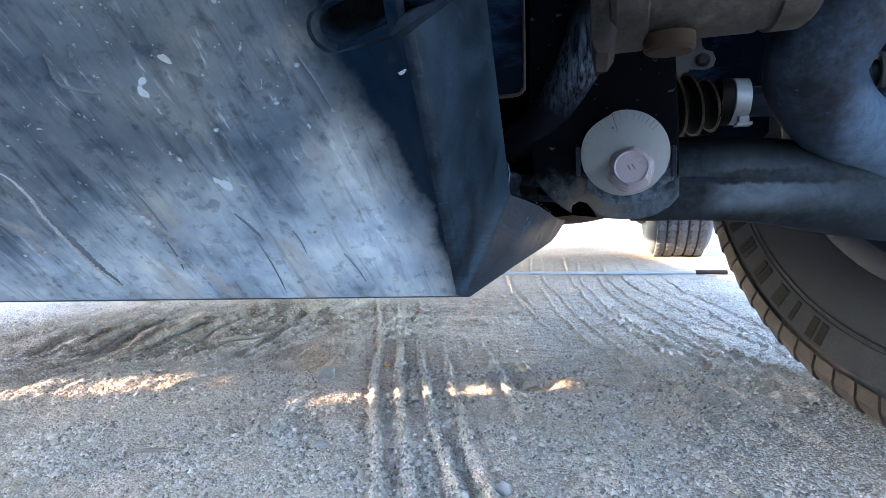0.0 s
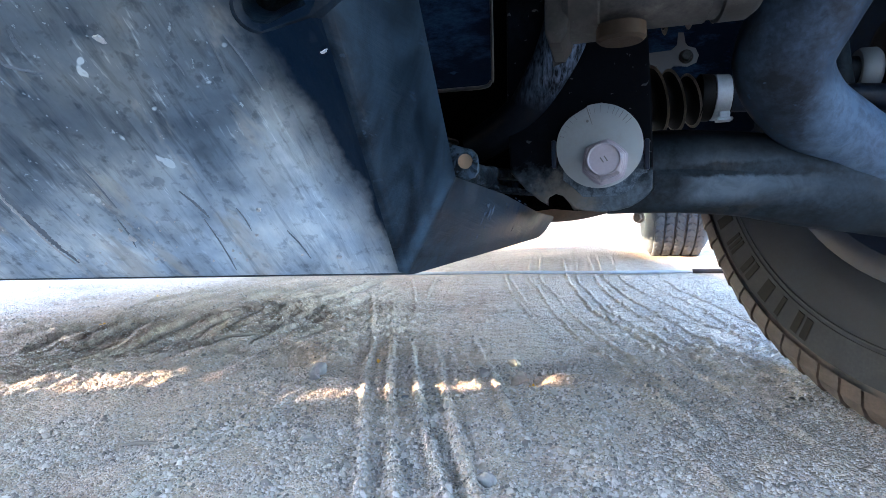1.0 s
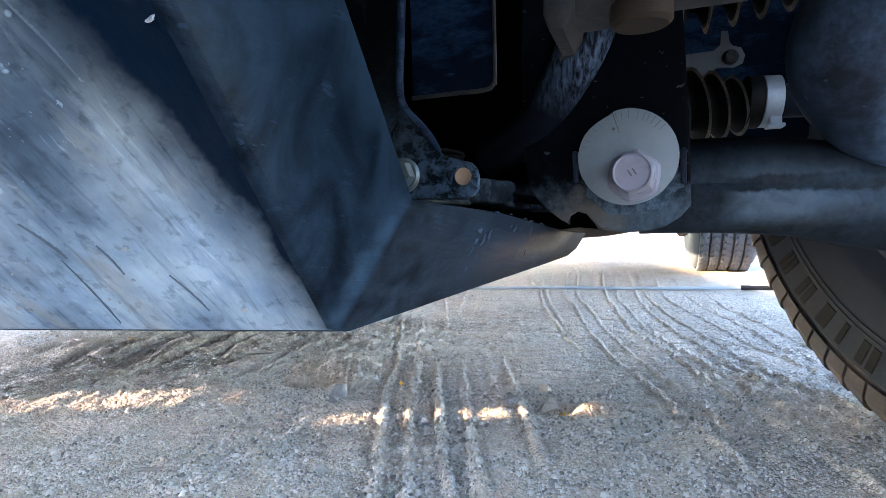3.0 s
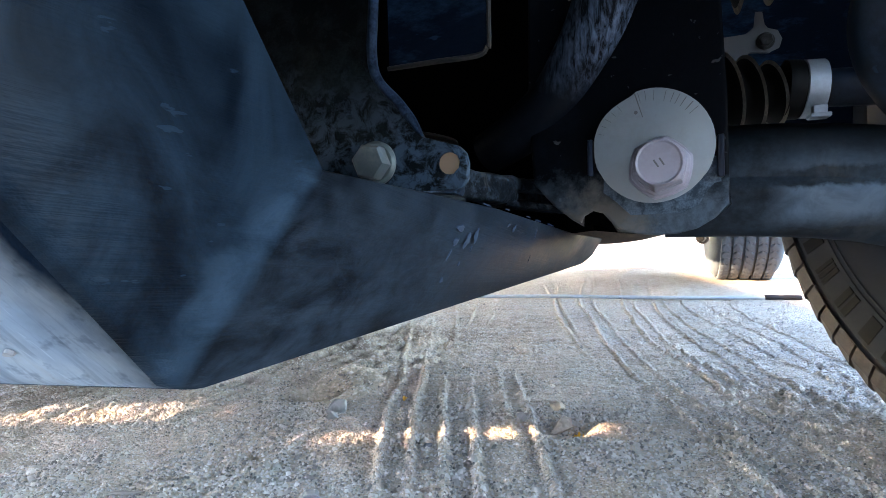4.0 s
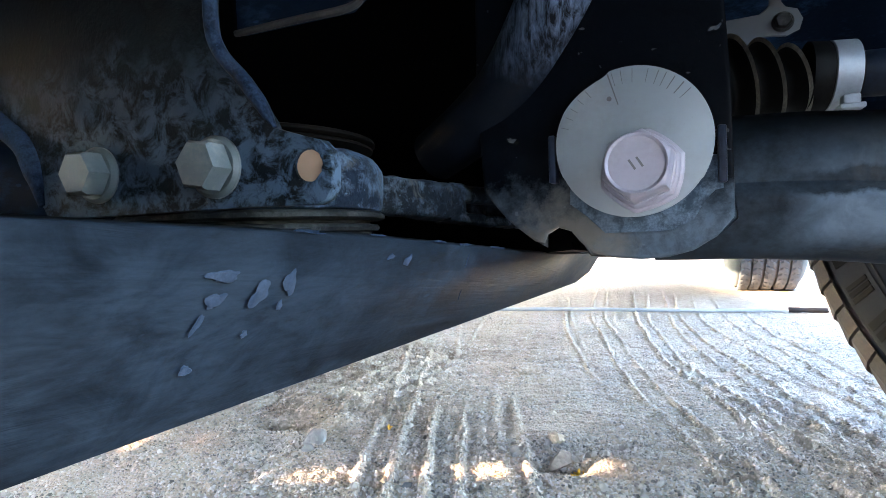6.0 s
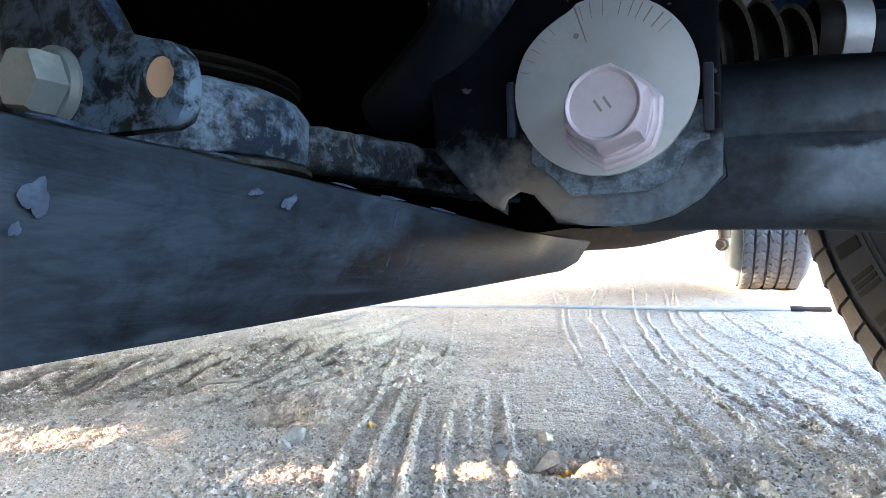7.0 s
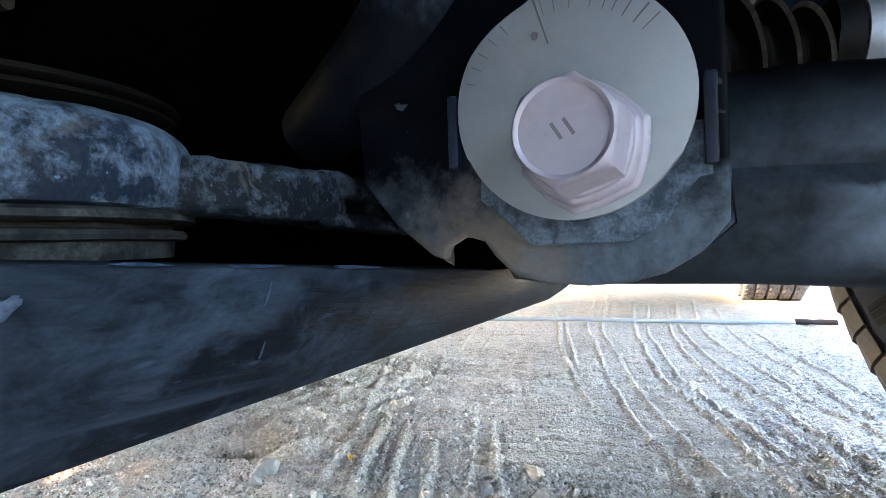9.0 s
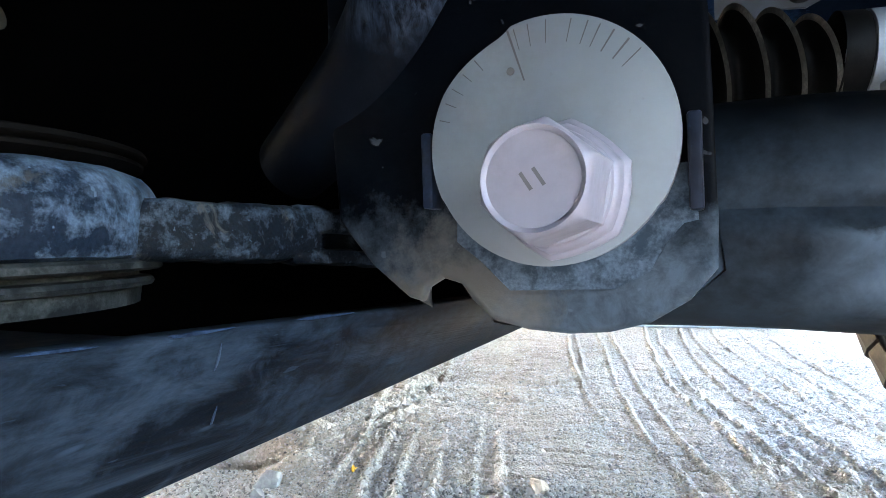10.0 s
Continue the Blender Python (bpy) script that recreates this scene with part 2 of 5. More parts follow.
def plate_material(worn):
    """Black paint of the skid plate. Its nose is scuffed grey by grit along the way of travel, with its pale sheen
    painted into the same film; its flank is painted darker.
    """
    base = (0.0010, 0.0046, 0.0115)
    m = mat("scuffed skid plate paint" if worn else "black skid plate flank", base, 0.33)
    k = Nodes(m)
    v = k.coords()
    if worn:
        across, down = (0.985, 0.04, 0.169), (0.101, 0.6585, -0.7459)
    else:
        across, down = (0.0, 0.10, 0.99), (0.0, 0.99, -0.06)
    def streaks(fu, fs, detail):
        x = k.t.nodes.new("ShaderNodeCombineXYZ")
        k.link(along(k, across, fu), x.inputs[0])
        k.link(along(k, down, fs), x.inputs[1])
        return k.noise(x.outputs[0], 1.0, detail, 0.62, 0.45)
    coarse, thin = (streaks(105, 34, 6), streaks(480, 80, 3)) if worn else (streaks(190, 5, 5), streaks(900, 14, 3))
    v = v if worn else k.coords((1.0, 0.22, 1.0))
    cloud = k.noise(v, 26, 4, 0.6)
    patch = k.noise(v, 70, 4, 0.65)
    specks = k.step(k.noise(v, 520, 3, 0.55), 0.66, 0.70, 0.0, 0.6)
    blots = k.step(k.noise(v, 140, 2, 0.5), 0.70, 0.73, 0.0, 0.75)
    if worn:
        fall = along(k, down, 1.0)
        way = k.math("ADD", fall, k.math("MULTIPLY", k.math("SUBTRACT", cloud, 0.5), 0.035))
        wear = k.step(way, -0.138, -0.104, 0.0, 1.0)
        # haze and rim carry the sheen of the nose along with its scuffs
        haze = k.step(way, -0.158, -0.138, 0.13, 0.0)
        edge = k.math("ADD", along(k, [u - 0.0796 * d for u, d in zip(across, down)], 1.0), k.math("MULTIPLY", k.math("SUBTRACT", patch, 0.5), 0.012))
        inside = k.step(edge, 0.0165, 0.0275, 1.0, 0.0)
        rim = k.math("MULTIPLY", k.step(edge, -0.006, 0.018, 0.0, 0.54), k.math("ADD", k.math("MULTIPLY", wear, 0.65), 0.35))
        film = k.step(k.math("ADD", k.math("MULTIPLY", coarse, 0.55), k.math("ADD", cloud, k.math("MULTIPLY", patch, 0.45))), 0.70, 1.26, 0.22, 0.80)
        film = k.math("MULTIPLY", film, k.math("ADD", k.math("MULTIPLY", wear, 0.82), 0.30))
        film = k.math("MAXIMUM", film, k.math("MULTIPLY", haze, k.step(patch, 0.3, 0.62, 0.55, 1.0)))
        film = k.math("MAXIMUM", film, k.math("MULTIPLY", rim, k.step(patch, 0.3, 0.55, 0.6, 1.0)))
        film = k.math("ADD", film, k.math("MULTIPLY", k.step(thin, 0.60, 0.70), k.step(patch, 0.45, 0.6, 0.0, 0.22)))
        film = k.math("MULTIPLY", film, k.step(thin, 0.32, 0.46, 0.74, 1.0))
        film = k.math("MULTIPLY", film, k.step(streaks(230, 26, 4), 0.30, 0.44, 0.55, 1.0))
        film = k.math("MAXIMUM", film, k.math("MAXIMUM", k.math("MULTIPLY", specks, 0.6), k.math("MULTIPLY", blots, 0.75)))
        film = k.math("MULTIPLY", film, k.step(k.noise(v, 330, 3, 0.6), 0.33, 0.44, 0.7, 1.0))
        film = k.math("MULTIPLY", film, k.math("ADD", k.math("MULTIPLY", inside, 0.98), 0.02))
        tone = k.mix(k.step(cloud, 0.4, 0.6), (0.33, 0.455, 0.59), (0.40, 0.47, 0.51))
        mud = k.math("MULTIPLY", k.step(streaks(62, 26, 5), 0.575, 0.67, 0.0, 0.5), k.step(way, -0.165, -0.150))
        k.colour(k.mix(k.math("MULTIPLY", mud, inside), k.mix(film, base, tone), (0.20, 0.20, 0.185)))
        k.rough(k.step(film, 0, 1, 0.62, 0.70))
        k.b.inputs["Specular IOR Level"].default_value = 0.0
    else:
        body = k.noise(k.coords((1.0, 0.45, 0.8)), 30, 3, 0.55, 0.4)
        blots_ = k.noise(k.coords((1.0, 0.5, 1.0)), 135, 7, 0.70, 0.6)
        field = k.math("ADD", k.math("MULTIPLY", body, 0.5), k.math("MULTIPLY", blots_, 0.5))
        film = k.math("MULTIPLY", k.step(field, 0.44, 0.62, 0.03, 0.75), k.step(k.noise(v, 700, 3, 0.6), 0.30, 0.62, 0.6, 1.0))
        film = k.math("MAXIMUM", film, k.math("MULTIPLY", k.step(thin, 0.62, 0.68), k.step(patch, 0.50, 0.62, 0.0, 0.35)))
        film = k.math("MAXIMUM", film, k.math("MULTIPLY", k.step(coarse, 0.55, 0.68), 0.34))
        film = k.math("MAXIMUM", film, k.math("MAXIMUM", k.math("MULTIPLY", specks, 0.6), k.math("MULTIPLY", blots, 0.8)))
        k.b.inputs["Specular IOR Level"].default_value = 0.05
        flank_at = k.n("ShaderNodeSeparateXYZ")
        k.link(k.coords(), flank_at.inputs[0])
        reach = k.math("ADD", flank_at.outputs["Y"], k.math("MULTIPLY", k.math("SUBTRACT", cloud, 0.5), 0.05))
        # film strength along the flank stands in for how each stretch is lit
        film_band = k.math("MAXIMUM", k.step(reach, 0.140, 0.190, 0.60, 0.50), k.step(reach, 0.245, 0.300, 0.0, 0.85))
        film = k.math("MULTIPLY", film, film_band)
        # the folded strip ahead of the crease has its blue sheen painted in, the crease itself is rubbed pale
        fold = k.math("SUBTRACT", k.math("SUBTRACT", flank_at.outputs["Y"], 0.1405), k.math("MULTIPLY", k.math("SUBTRACT", flank_at.outputs["Z"], 0.2245), 0.6226))
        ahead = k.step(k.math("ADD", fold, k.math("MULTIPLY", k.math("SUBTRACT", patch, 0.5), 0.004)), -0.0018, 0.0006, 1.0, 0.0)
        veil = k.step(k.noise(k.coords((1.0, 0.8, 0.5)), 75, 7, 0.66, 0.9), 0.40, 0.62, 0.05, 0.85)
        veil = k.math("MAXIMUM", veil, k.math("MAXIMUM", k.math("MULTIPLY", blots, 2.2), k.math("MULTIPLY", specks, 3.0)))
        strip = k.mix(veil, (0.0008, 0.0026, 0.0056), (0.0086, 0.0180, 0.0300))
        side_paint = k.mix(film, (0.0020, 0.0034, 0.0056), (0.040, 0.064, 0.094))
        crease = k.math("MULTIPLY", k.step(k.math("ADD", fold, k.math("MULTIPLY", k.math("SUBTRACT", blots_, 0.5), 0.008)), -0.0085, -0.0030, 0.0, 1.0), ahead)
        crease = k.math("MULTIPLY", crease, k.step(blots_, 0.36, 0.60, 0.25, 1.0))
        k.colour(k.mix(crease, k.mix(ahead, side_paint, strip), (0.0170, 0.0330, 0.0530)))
        k.rough(k.step(film, 0, 1, 0.45, 0.75))
    k.bump(k.math("ADD", k.math("MULTIPLY", coarse, 0.6), k.math("ADD", thin, k.noise(v, 420, 4, 0.7))), 0.22, 0.0009)
    return m


plate_mat, flank_mat = plate_material(True), plate_material(False)
scuff_mat = dusty("pale blue grey scuff", (0.014, 0.026, 0.047), (0.046, 0.070, 0.108), 0.9, 0.6, 300, gloss=0.1)
smear_mat = dusty("grey smear", (0.05, 0.07, 0.095), (0.12, 0.145, 0.17), 0.7, 0.6, 300, gloss=0.1)
trench_mat = dusty("dark bare trench", (0.065, 0.085, 0.110), (0.05, 0.06, 0.07), 0.5, 0.6, 300, gloss=0.1)
chip_mat = dusty("bare chipped metal", (0.15, 0.175, 0.20), (0.38, 0.39, 0.39), 0.5, 0.5, 400)


def sand_material(name, lo, mid, hi, fine, bumps=0.3, bank_shade=None):
    m = mat(name, mid, 0.95)
    k = Nodes(m)
    k.b.inputs["Specular IOR Level"].default_value = 0.1
    v = k.coords()
    big = k.noise(v, 3.2, 5, 0.6)
    mid_n = k.noise(v, 38, 4, 0.65)
    grain = k.noise(v, fine, 4, 0.7)
    grit = k.n("ShaderNodeTexVoronoi", Scale=fine * 1.9)
    k.link(v, grit.inputs["Vector"])
    cell = k.n("ShaderNodeTexVoronoi", Scale=fine * 0.95)
    k.link(v, cell.inputs["Vector"])
    c = k.ramp(k.math("ADD", k.math("MULTIPLY", big, 0.30), k.math("ADD", k.math("MULTIPLY", grain, 0.30), k.math("MULTIPLY", mid_n, 0.40))), [(0.36, lo), (0.5, mid), (0.64, hi)])
    shade = k.t.nodes.new("ShaderNodeSeparateColor")
    k.link(grit.outputs["Color"], shade.inputs[0])
    c = k.mix(k.step(shade.outputs[0], 0.0, 1.0, 0.0, 0.35), c, lo)
    c = k.mix(k.step(shade.outputs[1], 0.80, 0.90, 0.0, 0.55), c, hi)
    if bank_shade:
        # brown soil round one bank, its shade painted in as a darker band
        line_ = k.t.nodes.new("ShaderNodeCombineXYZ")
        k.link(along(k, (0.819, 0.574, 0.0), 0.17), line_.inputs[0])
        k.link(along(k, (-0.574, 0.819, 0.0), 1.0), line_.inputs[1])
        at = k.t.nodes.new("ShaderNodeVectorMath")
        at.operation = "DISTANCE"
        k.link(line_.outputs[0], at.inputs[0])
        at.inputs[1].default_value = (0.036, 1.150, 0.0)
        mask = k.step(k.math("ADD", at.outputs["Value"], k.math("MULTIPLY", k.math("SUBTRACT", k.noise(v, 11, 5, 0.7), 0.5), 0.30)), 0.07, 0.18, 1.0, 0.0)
        furrow_streaks = k.step(k.noise(k.coords((22, 46, 0), (0, 0, 27)), 1.0, 5, 0.7, 0.6), 0.36, 0.60, 1.0, 0.25)
        c = k.mix(k.math("MULTIPLY", mask, furrow_streaks), c, k.mix(k.step(grain, 0.35, 0.75), bank_shade, lo))
    k.colour(c)
    # packed rounded grains of two sizes
    dome = lambda tex: k.math("POWER", tex.outputs["Distance"], 2.0)
    h = k.math("SUBTRACT", k.math("ADD", k.math("MULTIPLY", grain, 0.5), k.math("MULTIPLY", shade.outputs[2], 0.25)), k.math("ADD", k.math("MULTIPLY", dome(grit), 0.9), k.math("MULTIPLY", dome(cell), 1.3)))
    k.bump(h, bumps, 0.004)
    return m


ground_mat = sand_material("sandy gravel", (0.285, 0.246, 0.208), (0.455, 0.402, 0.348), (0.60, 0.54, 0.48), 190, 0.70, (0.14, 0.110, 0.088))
grit_mat = mat("loose grit", (0.38, 0.35, 0.31), 0.9)
k = Nodes(grit_mat)
isle = k.t.nodes.new("ShaderNodeNewGeometry")
k.colour(k.ramp(isle.outputs["Random Per Island"], [(0.0, (0.13, 0.13, 0.13)), (0.18, (0.24, 0.233, 0.222)), (0.42, (0.39, 0.378, 0.358)), (0.85, (0.51, 0.50, 0.48)), (1.0, (0.64, 0.63, 0.61))]))
k.bump(k.noise(k.coords(), 900, 3), 0.4, 0.001)
rock_mat = sand_material("pale grey rock", (0.19, 0.20, 0.21), (0.26, 0.27, 0.28), (0.33, 0.34, 0.345), 120, 0.2)
blue_rock_mat = sand_material("blue grey rock", (0.11, 0.13, 0.155), (0.17, 0.195, 0.22), (0.24, 0.26, 0.28), 120, 0.2)
tan_rock_mat = sand_material("tan rock", (0.22, 0.19, 0.16), (0.32, 0.285, 0.245), (0.40, 0.36, 0.315), 120, 0.3)
petal_mat = mat("yellow petal", (0.65, 0.36, 0.03), 0.6)
stick_mat = dusty("dry stick", (0.22, 0.20, 0.18), (0.30, 0.28, 0.255), 0.6, 0.8, 120)
hose_mat = dusty("pale blue hose", (0.26, 0.31, 0.37), (0.34, 0.34, 0.33), 0.5, 0.5, 40)


def tyre_material(name, dust, low, high_, shoulder=None):
    """Rubber under dust; shoulder names the colour of thicker dust towards the tread."""
    m = mat(name, (0.012, 0.012, 0.013), 0.75)
    k = Nodes(m)
    v = k.coords()
    film = k.step(k.noise(v, 14, 5, 0.65), 0.25, 0.75, low, high_)
    fine = k.step(k.noise(v, 240, 3, 0.6), 0.2, 0.8, 0.5, 1.0)
    c = k.mix(k.math("MULTIPLY", film, fine), (0.012, 0.012, 0.013), dust)
    if shoulder:
        r = k.n("ShaderNodeVectorMath")
        r.operation = "LENGTH"
        k.link(k.coords((0, 1, 1)), r.inputs[0])
        reach = k.math("ADD", r.outputs["Value"], k.math("MULTIPLY", k.math("SUBTRACT", k.noise(v, 45, 4, 0.7), 0.5), 0.016))
        film_band = k.math("MULTIPLY", k.step(reach, 0.300, 0.306), k.step(reach, 0.311, 0.317, 1.0, 0.0))
        film_band = k.math("MULTIPLY", film_band, k.step(k.noise(v, 9, 2, 0.5), 0.46, 0.54))
        cover = k.math("MULTIPLY", k.step(reach, 0.292, 0.304), k.math("SUBTRACT", 1.0, k.math("MULTIPLY", film_band, 0.95)))
        c = k.mix(k.math("MULTIPLY", cover, k.step(fine, 0.5, 1.0, 0.75, 1.0)), c, shoulder)
    k.colour(c)
    k.bump(fine, 0.2, 0.001)
    return m


tyre_mat = tyre_material("dusty tyre sidewall", (0.024, 0.041, 0.060), 0.15, 0.55, (0.094, 0.076, 0.065))
tread_mat = tyre_material("brown dusty tread", (0.105, 0.078, 0.062), 0.85, 1.0)
rear_mat = tyre_material("grey dusty road tread", (0.050, 0.080, 0.118), 0.6, 1.0)
band_mat = dusty("grey dusty sidewall band", (0.040, 0.043, 0.046), (0.072, 0.072, 0.072), 0.6, 0.8, 60, gloss=0.1)
letter_mat = dusty("dark raised rubber letters", (0.009, 0.0075, 0.0065), (0.03, 0.026, 0.022), 0.3, 0.7, 60, gloss=0.15)
rim_mat = dusty("dark blue grey rim", (0.022, 0.028, 0.038), FILM, 0.35, 0.45, 30)


# ---------- mesh helpers ----------
def part(name, bm, material, parent=None, label="", smooth=True):
    me = bpy.data.meshes.new(name)
    bmesh.ops.recalc_face_normals(bm, faces=bm.faces)
    bm.to_mesh(me)
    bm.free()
    me.materials.append(material)
    for p in me.polygons:
        p.use_smooth = smooth
    if smooth:
        me.set_sharp_from_angle(angle=radians(38))
    ob = new(name, me)
    if parent:
        ob.parent = parent
    if label:
        ob["label"] = label
    return ob


def bevelled(bm, width, segments=2, angle=30):
    edges = [e for e in bm.edges if len(e.link_faces) == 2 and e.calc_face_angle(0) > radians(angle)]
    bmesh.ops.bevel(bm, geom=edges, offset=width, segments=segments, affect="EDGES", profile=0.5, clamp_overlap=True)
    return bm


def box(bm, lo, hi):
    r = bmesh.ops.create_cube(bm, size=1.0)
    for v in r["verts"]:
        v.co = Vector([lo[i] + (v.co[i] + 0.5) * (hi[i] - lo[i]) for i in range(3)])
    return bm


def ring(c, r, n, start=0.0):
    return [(c[0] + r * math.cos(start + 2 * math.pi * i / n), c[1] + r * math.sin(start + 2 * math.pi * i / n)) for i in range(n)]


def slab(bm, outer, holes, place, thick):
    """A flat plate of a given outline with holes; place maps (u, v, w) to a point, w being the depth."""
    def loop(pts, w):
        vs = [bm.verts.new(place(u, v, w)) for u, v in pts]
        return vs, [bm.edges.new((vs[i], vs[(i + 1) % len(vs)])) for i in range(len(vs))]
    sides = []
    for w in (0.0, thick):
        loops = [loop(p, w) for p in (outer, *holes)]
        edges = [e for _, es in loops for e in es]
        bmesh.ops.triangle_fill(bm, edges=edges, use_beauty=True, use_dissolve=False)
        sides.append([vs for vs, _ in loops])
    for a, b in zip(*sides):
        for i in range(len(a)):
            j = (i + 1) % len(a)
            bm.faces.new((a[i], a[j], b[j], b[i]))
    return bm


def front(y):
    """Places an (x, z) outline in a plane across the vehicle at y, its thickness running back."""
    return lambda u, v, w: (u, y + w, v)


def turned(bm, profile, origin, axis, n=32, closed=False):
    """A body of revolution: profile holds (distance along the axis, radius)."""
    axis = Vector(axis).normalized()
    side = axis.orthogonal().normalized()
    up = axis.cross(side)
    rows = []
    for d, r in profile:
        c = Vector(origin) + axis * d
        if r < 1e-6:
            rows.append([bm.verts.new(c)])
        else:
            rows.append([bm.verts.new(c + side * (r * math.cos(2 * math.pi * i / n)) + up * (r * math.sin(2 * math.pi * i / n))) for i in range(n)])
    pairs = list(zip(rows, rows[1:])) + ([(rows[-1], rows[0])] if closed else [])
    for a, b in pairs:
        for i in range(n):
            j = (i + 1) % n
            if len(a) == 1 and len(b) == 1:
                continue
            if len(a) == 1:
                bm.faces.new((a[0], b[i], b[j]))
            elif len(b) == 1:
                bm.faces.new((a[i], a[j], b[0]))
            else:
                bm.faces.new((a[i], a[j], b[j], b[i]))
    return bm


def spline(points, steps=8):
    """Catmull-Rom through points of any size."""
    pts = [np.array(p, float) for p in points]
    pts = [2 * pts[0] - pts[1]] + pts + [2 * pts[-1] - pts[-2]]
    out = []
    for i in range(1, len(pts) - 2):
        p0, p1, p2, p3 = pts[i - 1:i + 3]
        for s in range(steps):
            t = s / steps
            out.append(0.5 * (2 * p1 + (p2 - p0) * t + (2 * p0 - 5 * p1 + 4 * p2 - p3) * t * t + (3 * p1 - p0 - 3 * p2 + p3) * t ** 3))
    out.append(pts[-2])
    return out


def tube(bm, points, n=20, steps=8, flat=1.0, ref=(0, 0, 1)):
    """A round bar through (x, y, z, radius) points; flat squeezes it upright."""
    path = spline(points, steps)
    rows = []
    ref = Vector(ref)
    for i, p in enumerate(path):
        a, b = path[max(i - 1, 0)], path[min(i + 1, len(path) - 1)]
        d = Vector(b[:3] - a[:3]).normalized()
        s = d.cross(ref)
        s = s.normalized() if s.length > 1e-4 else Vector((1, 0, 0))
        u = s.cross(d)
        rows.append([bm.verts.new(Vector(p[:3]) + s * (p[3] * math.cos(2 * math.pi * k / n)) + u * (p[3] * flat * math.sin(2 * math.pi * k / n))) for k in range(n)])
    for a, b in zip(rows, rows[1:]):
        for k in range(n):
            bm.faces.new((a[k], a[(k + 1) % n], b[(k + 1) % n], b[k]))
    bm.faces.new(rows[0][::-1])
    bm.faces.new(rows[-1])
    return bm


def hex_bolt(parent, c, axis, r_hex, h_hex, r_flange, h_flange, material, label, turn=0.0):
    """A flanged hexagon bolt head standing on c; its head points along axis."""
    bm = bmesh.new()
    axis = Vector(axis).normalized()
    turned(bm, [(0, 0), (0, r_flange), (h_flange * 0.5, r_flange), (h_flange, r_flange * 0.86), (h_flange, 0)], c, axis, 36)
    side = Matrix.Rotation(turn, 3, axis) @ axis.orthogonal().normalized()
    up = axis.cross(side)
    top, mid, low, crown = [], [], [], []
    for k in range(6):
        a = math.pi / 3 * k
        w = side * math.cos(a) + up * math.sin(a)
        low.append(bm.verts.new(Vector(c) + w * r_hex + axis * h_flange * 0.8))
        mid.append(bm.verts.new(Vector(c) + w * r_hex + axis * h_hex * 0.86))
        top.append(bm.verts.new(Vector(c) + w * r_hex * 0.88 + axis * h_hex))
    for k in range(6):
        j = (k + 1) % 6
        bm.faces.new((low[k], low[j], mid[j], mid[k]))
        bm.faces.new((mid[k], mid[j], top[j], top[k]))
    bm.faces.new(top)
    bevelled(bm, r_hex * 0.06, 2, 20)
    return part("bolt", bm, material, parent, label)


# ---------- ground ----------
def lattice(x, y, cell, seed):
    """Smooth value noise in 0..1 on a grid of that cell size."""
    rng = np.random.default_rng(seed)
    table = rng.random((256, 256))
    gx, gy = x / cell, y / cell
    ix, iy = np.floor(gx).astype(int), np.floor(gy).astype(int)
    fx, fy = gx - ix, gy - iy
    fx, fy = fx * fx * (3 - 2 * fx), fy * fy * (3 - 2 * fy)
    at = lambda i, j: table[i % 256, j % 256]
    return (at(ix, iy) * (1 - fx) + at(ix + 1, iy) * fx) * (1 - fy) + (at(ix, iy + 1) * (1 - fx) + at(ix + 1, iy + 1) * fx) * fy


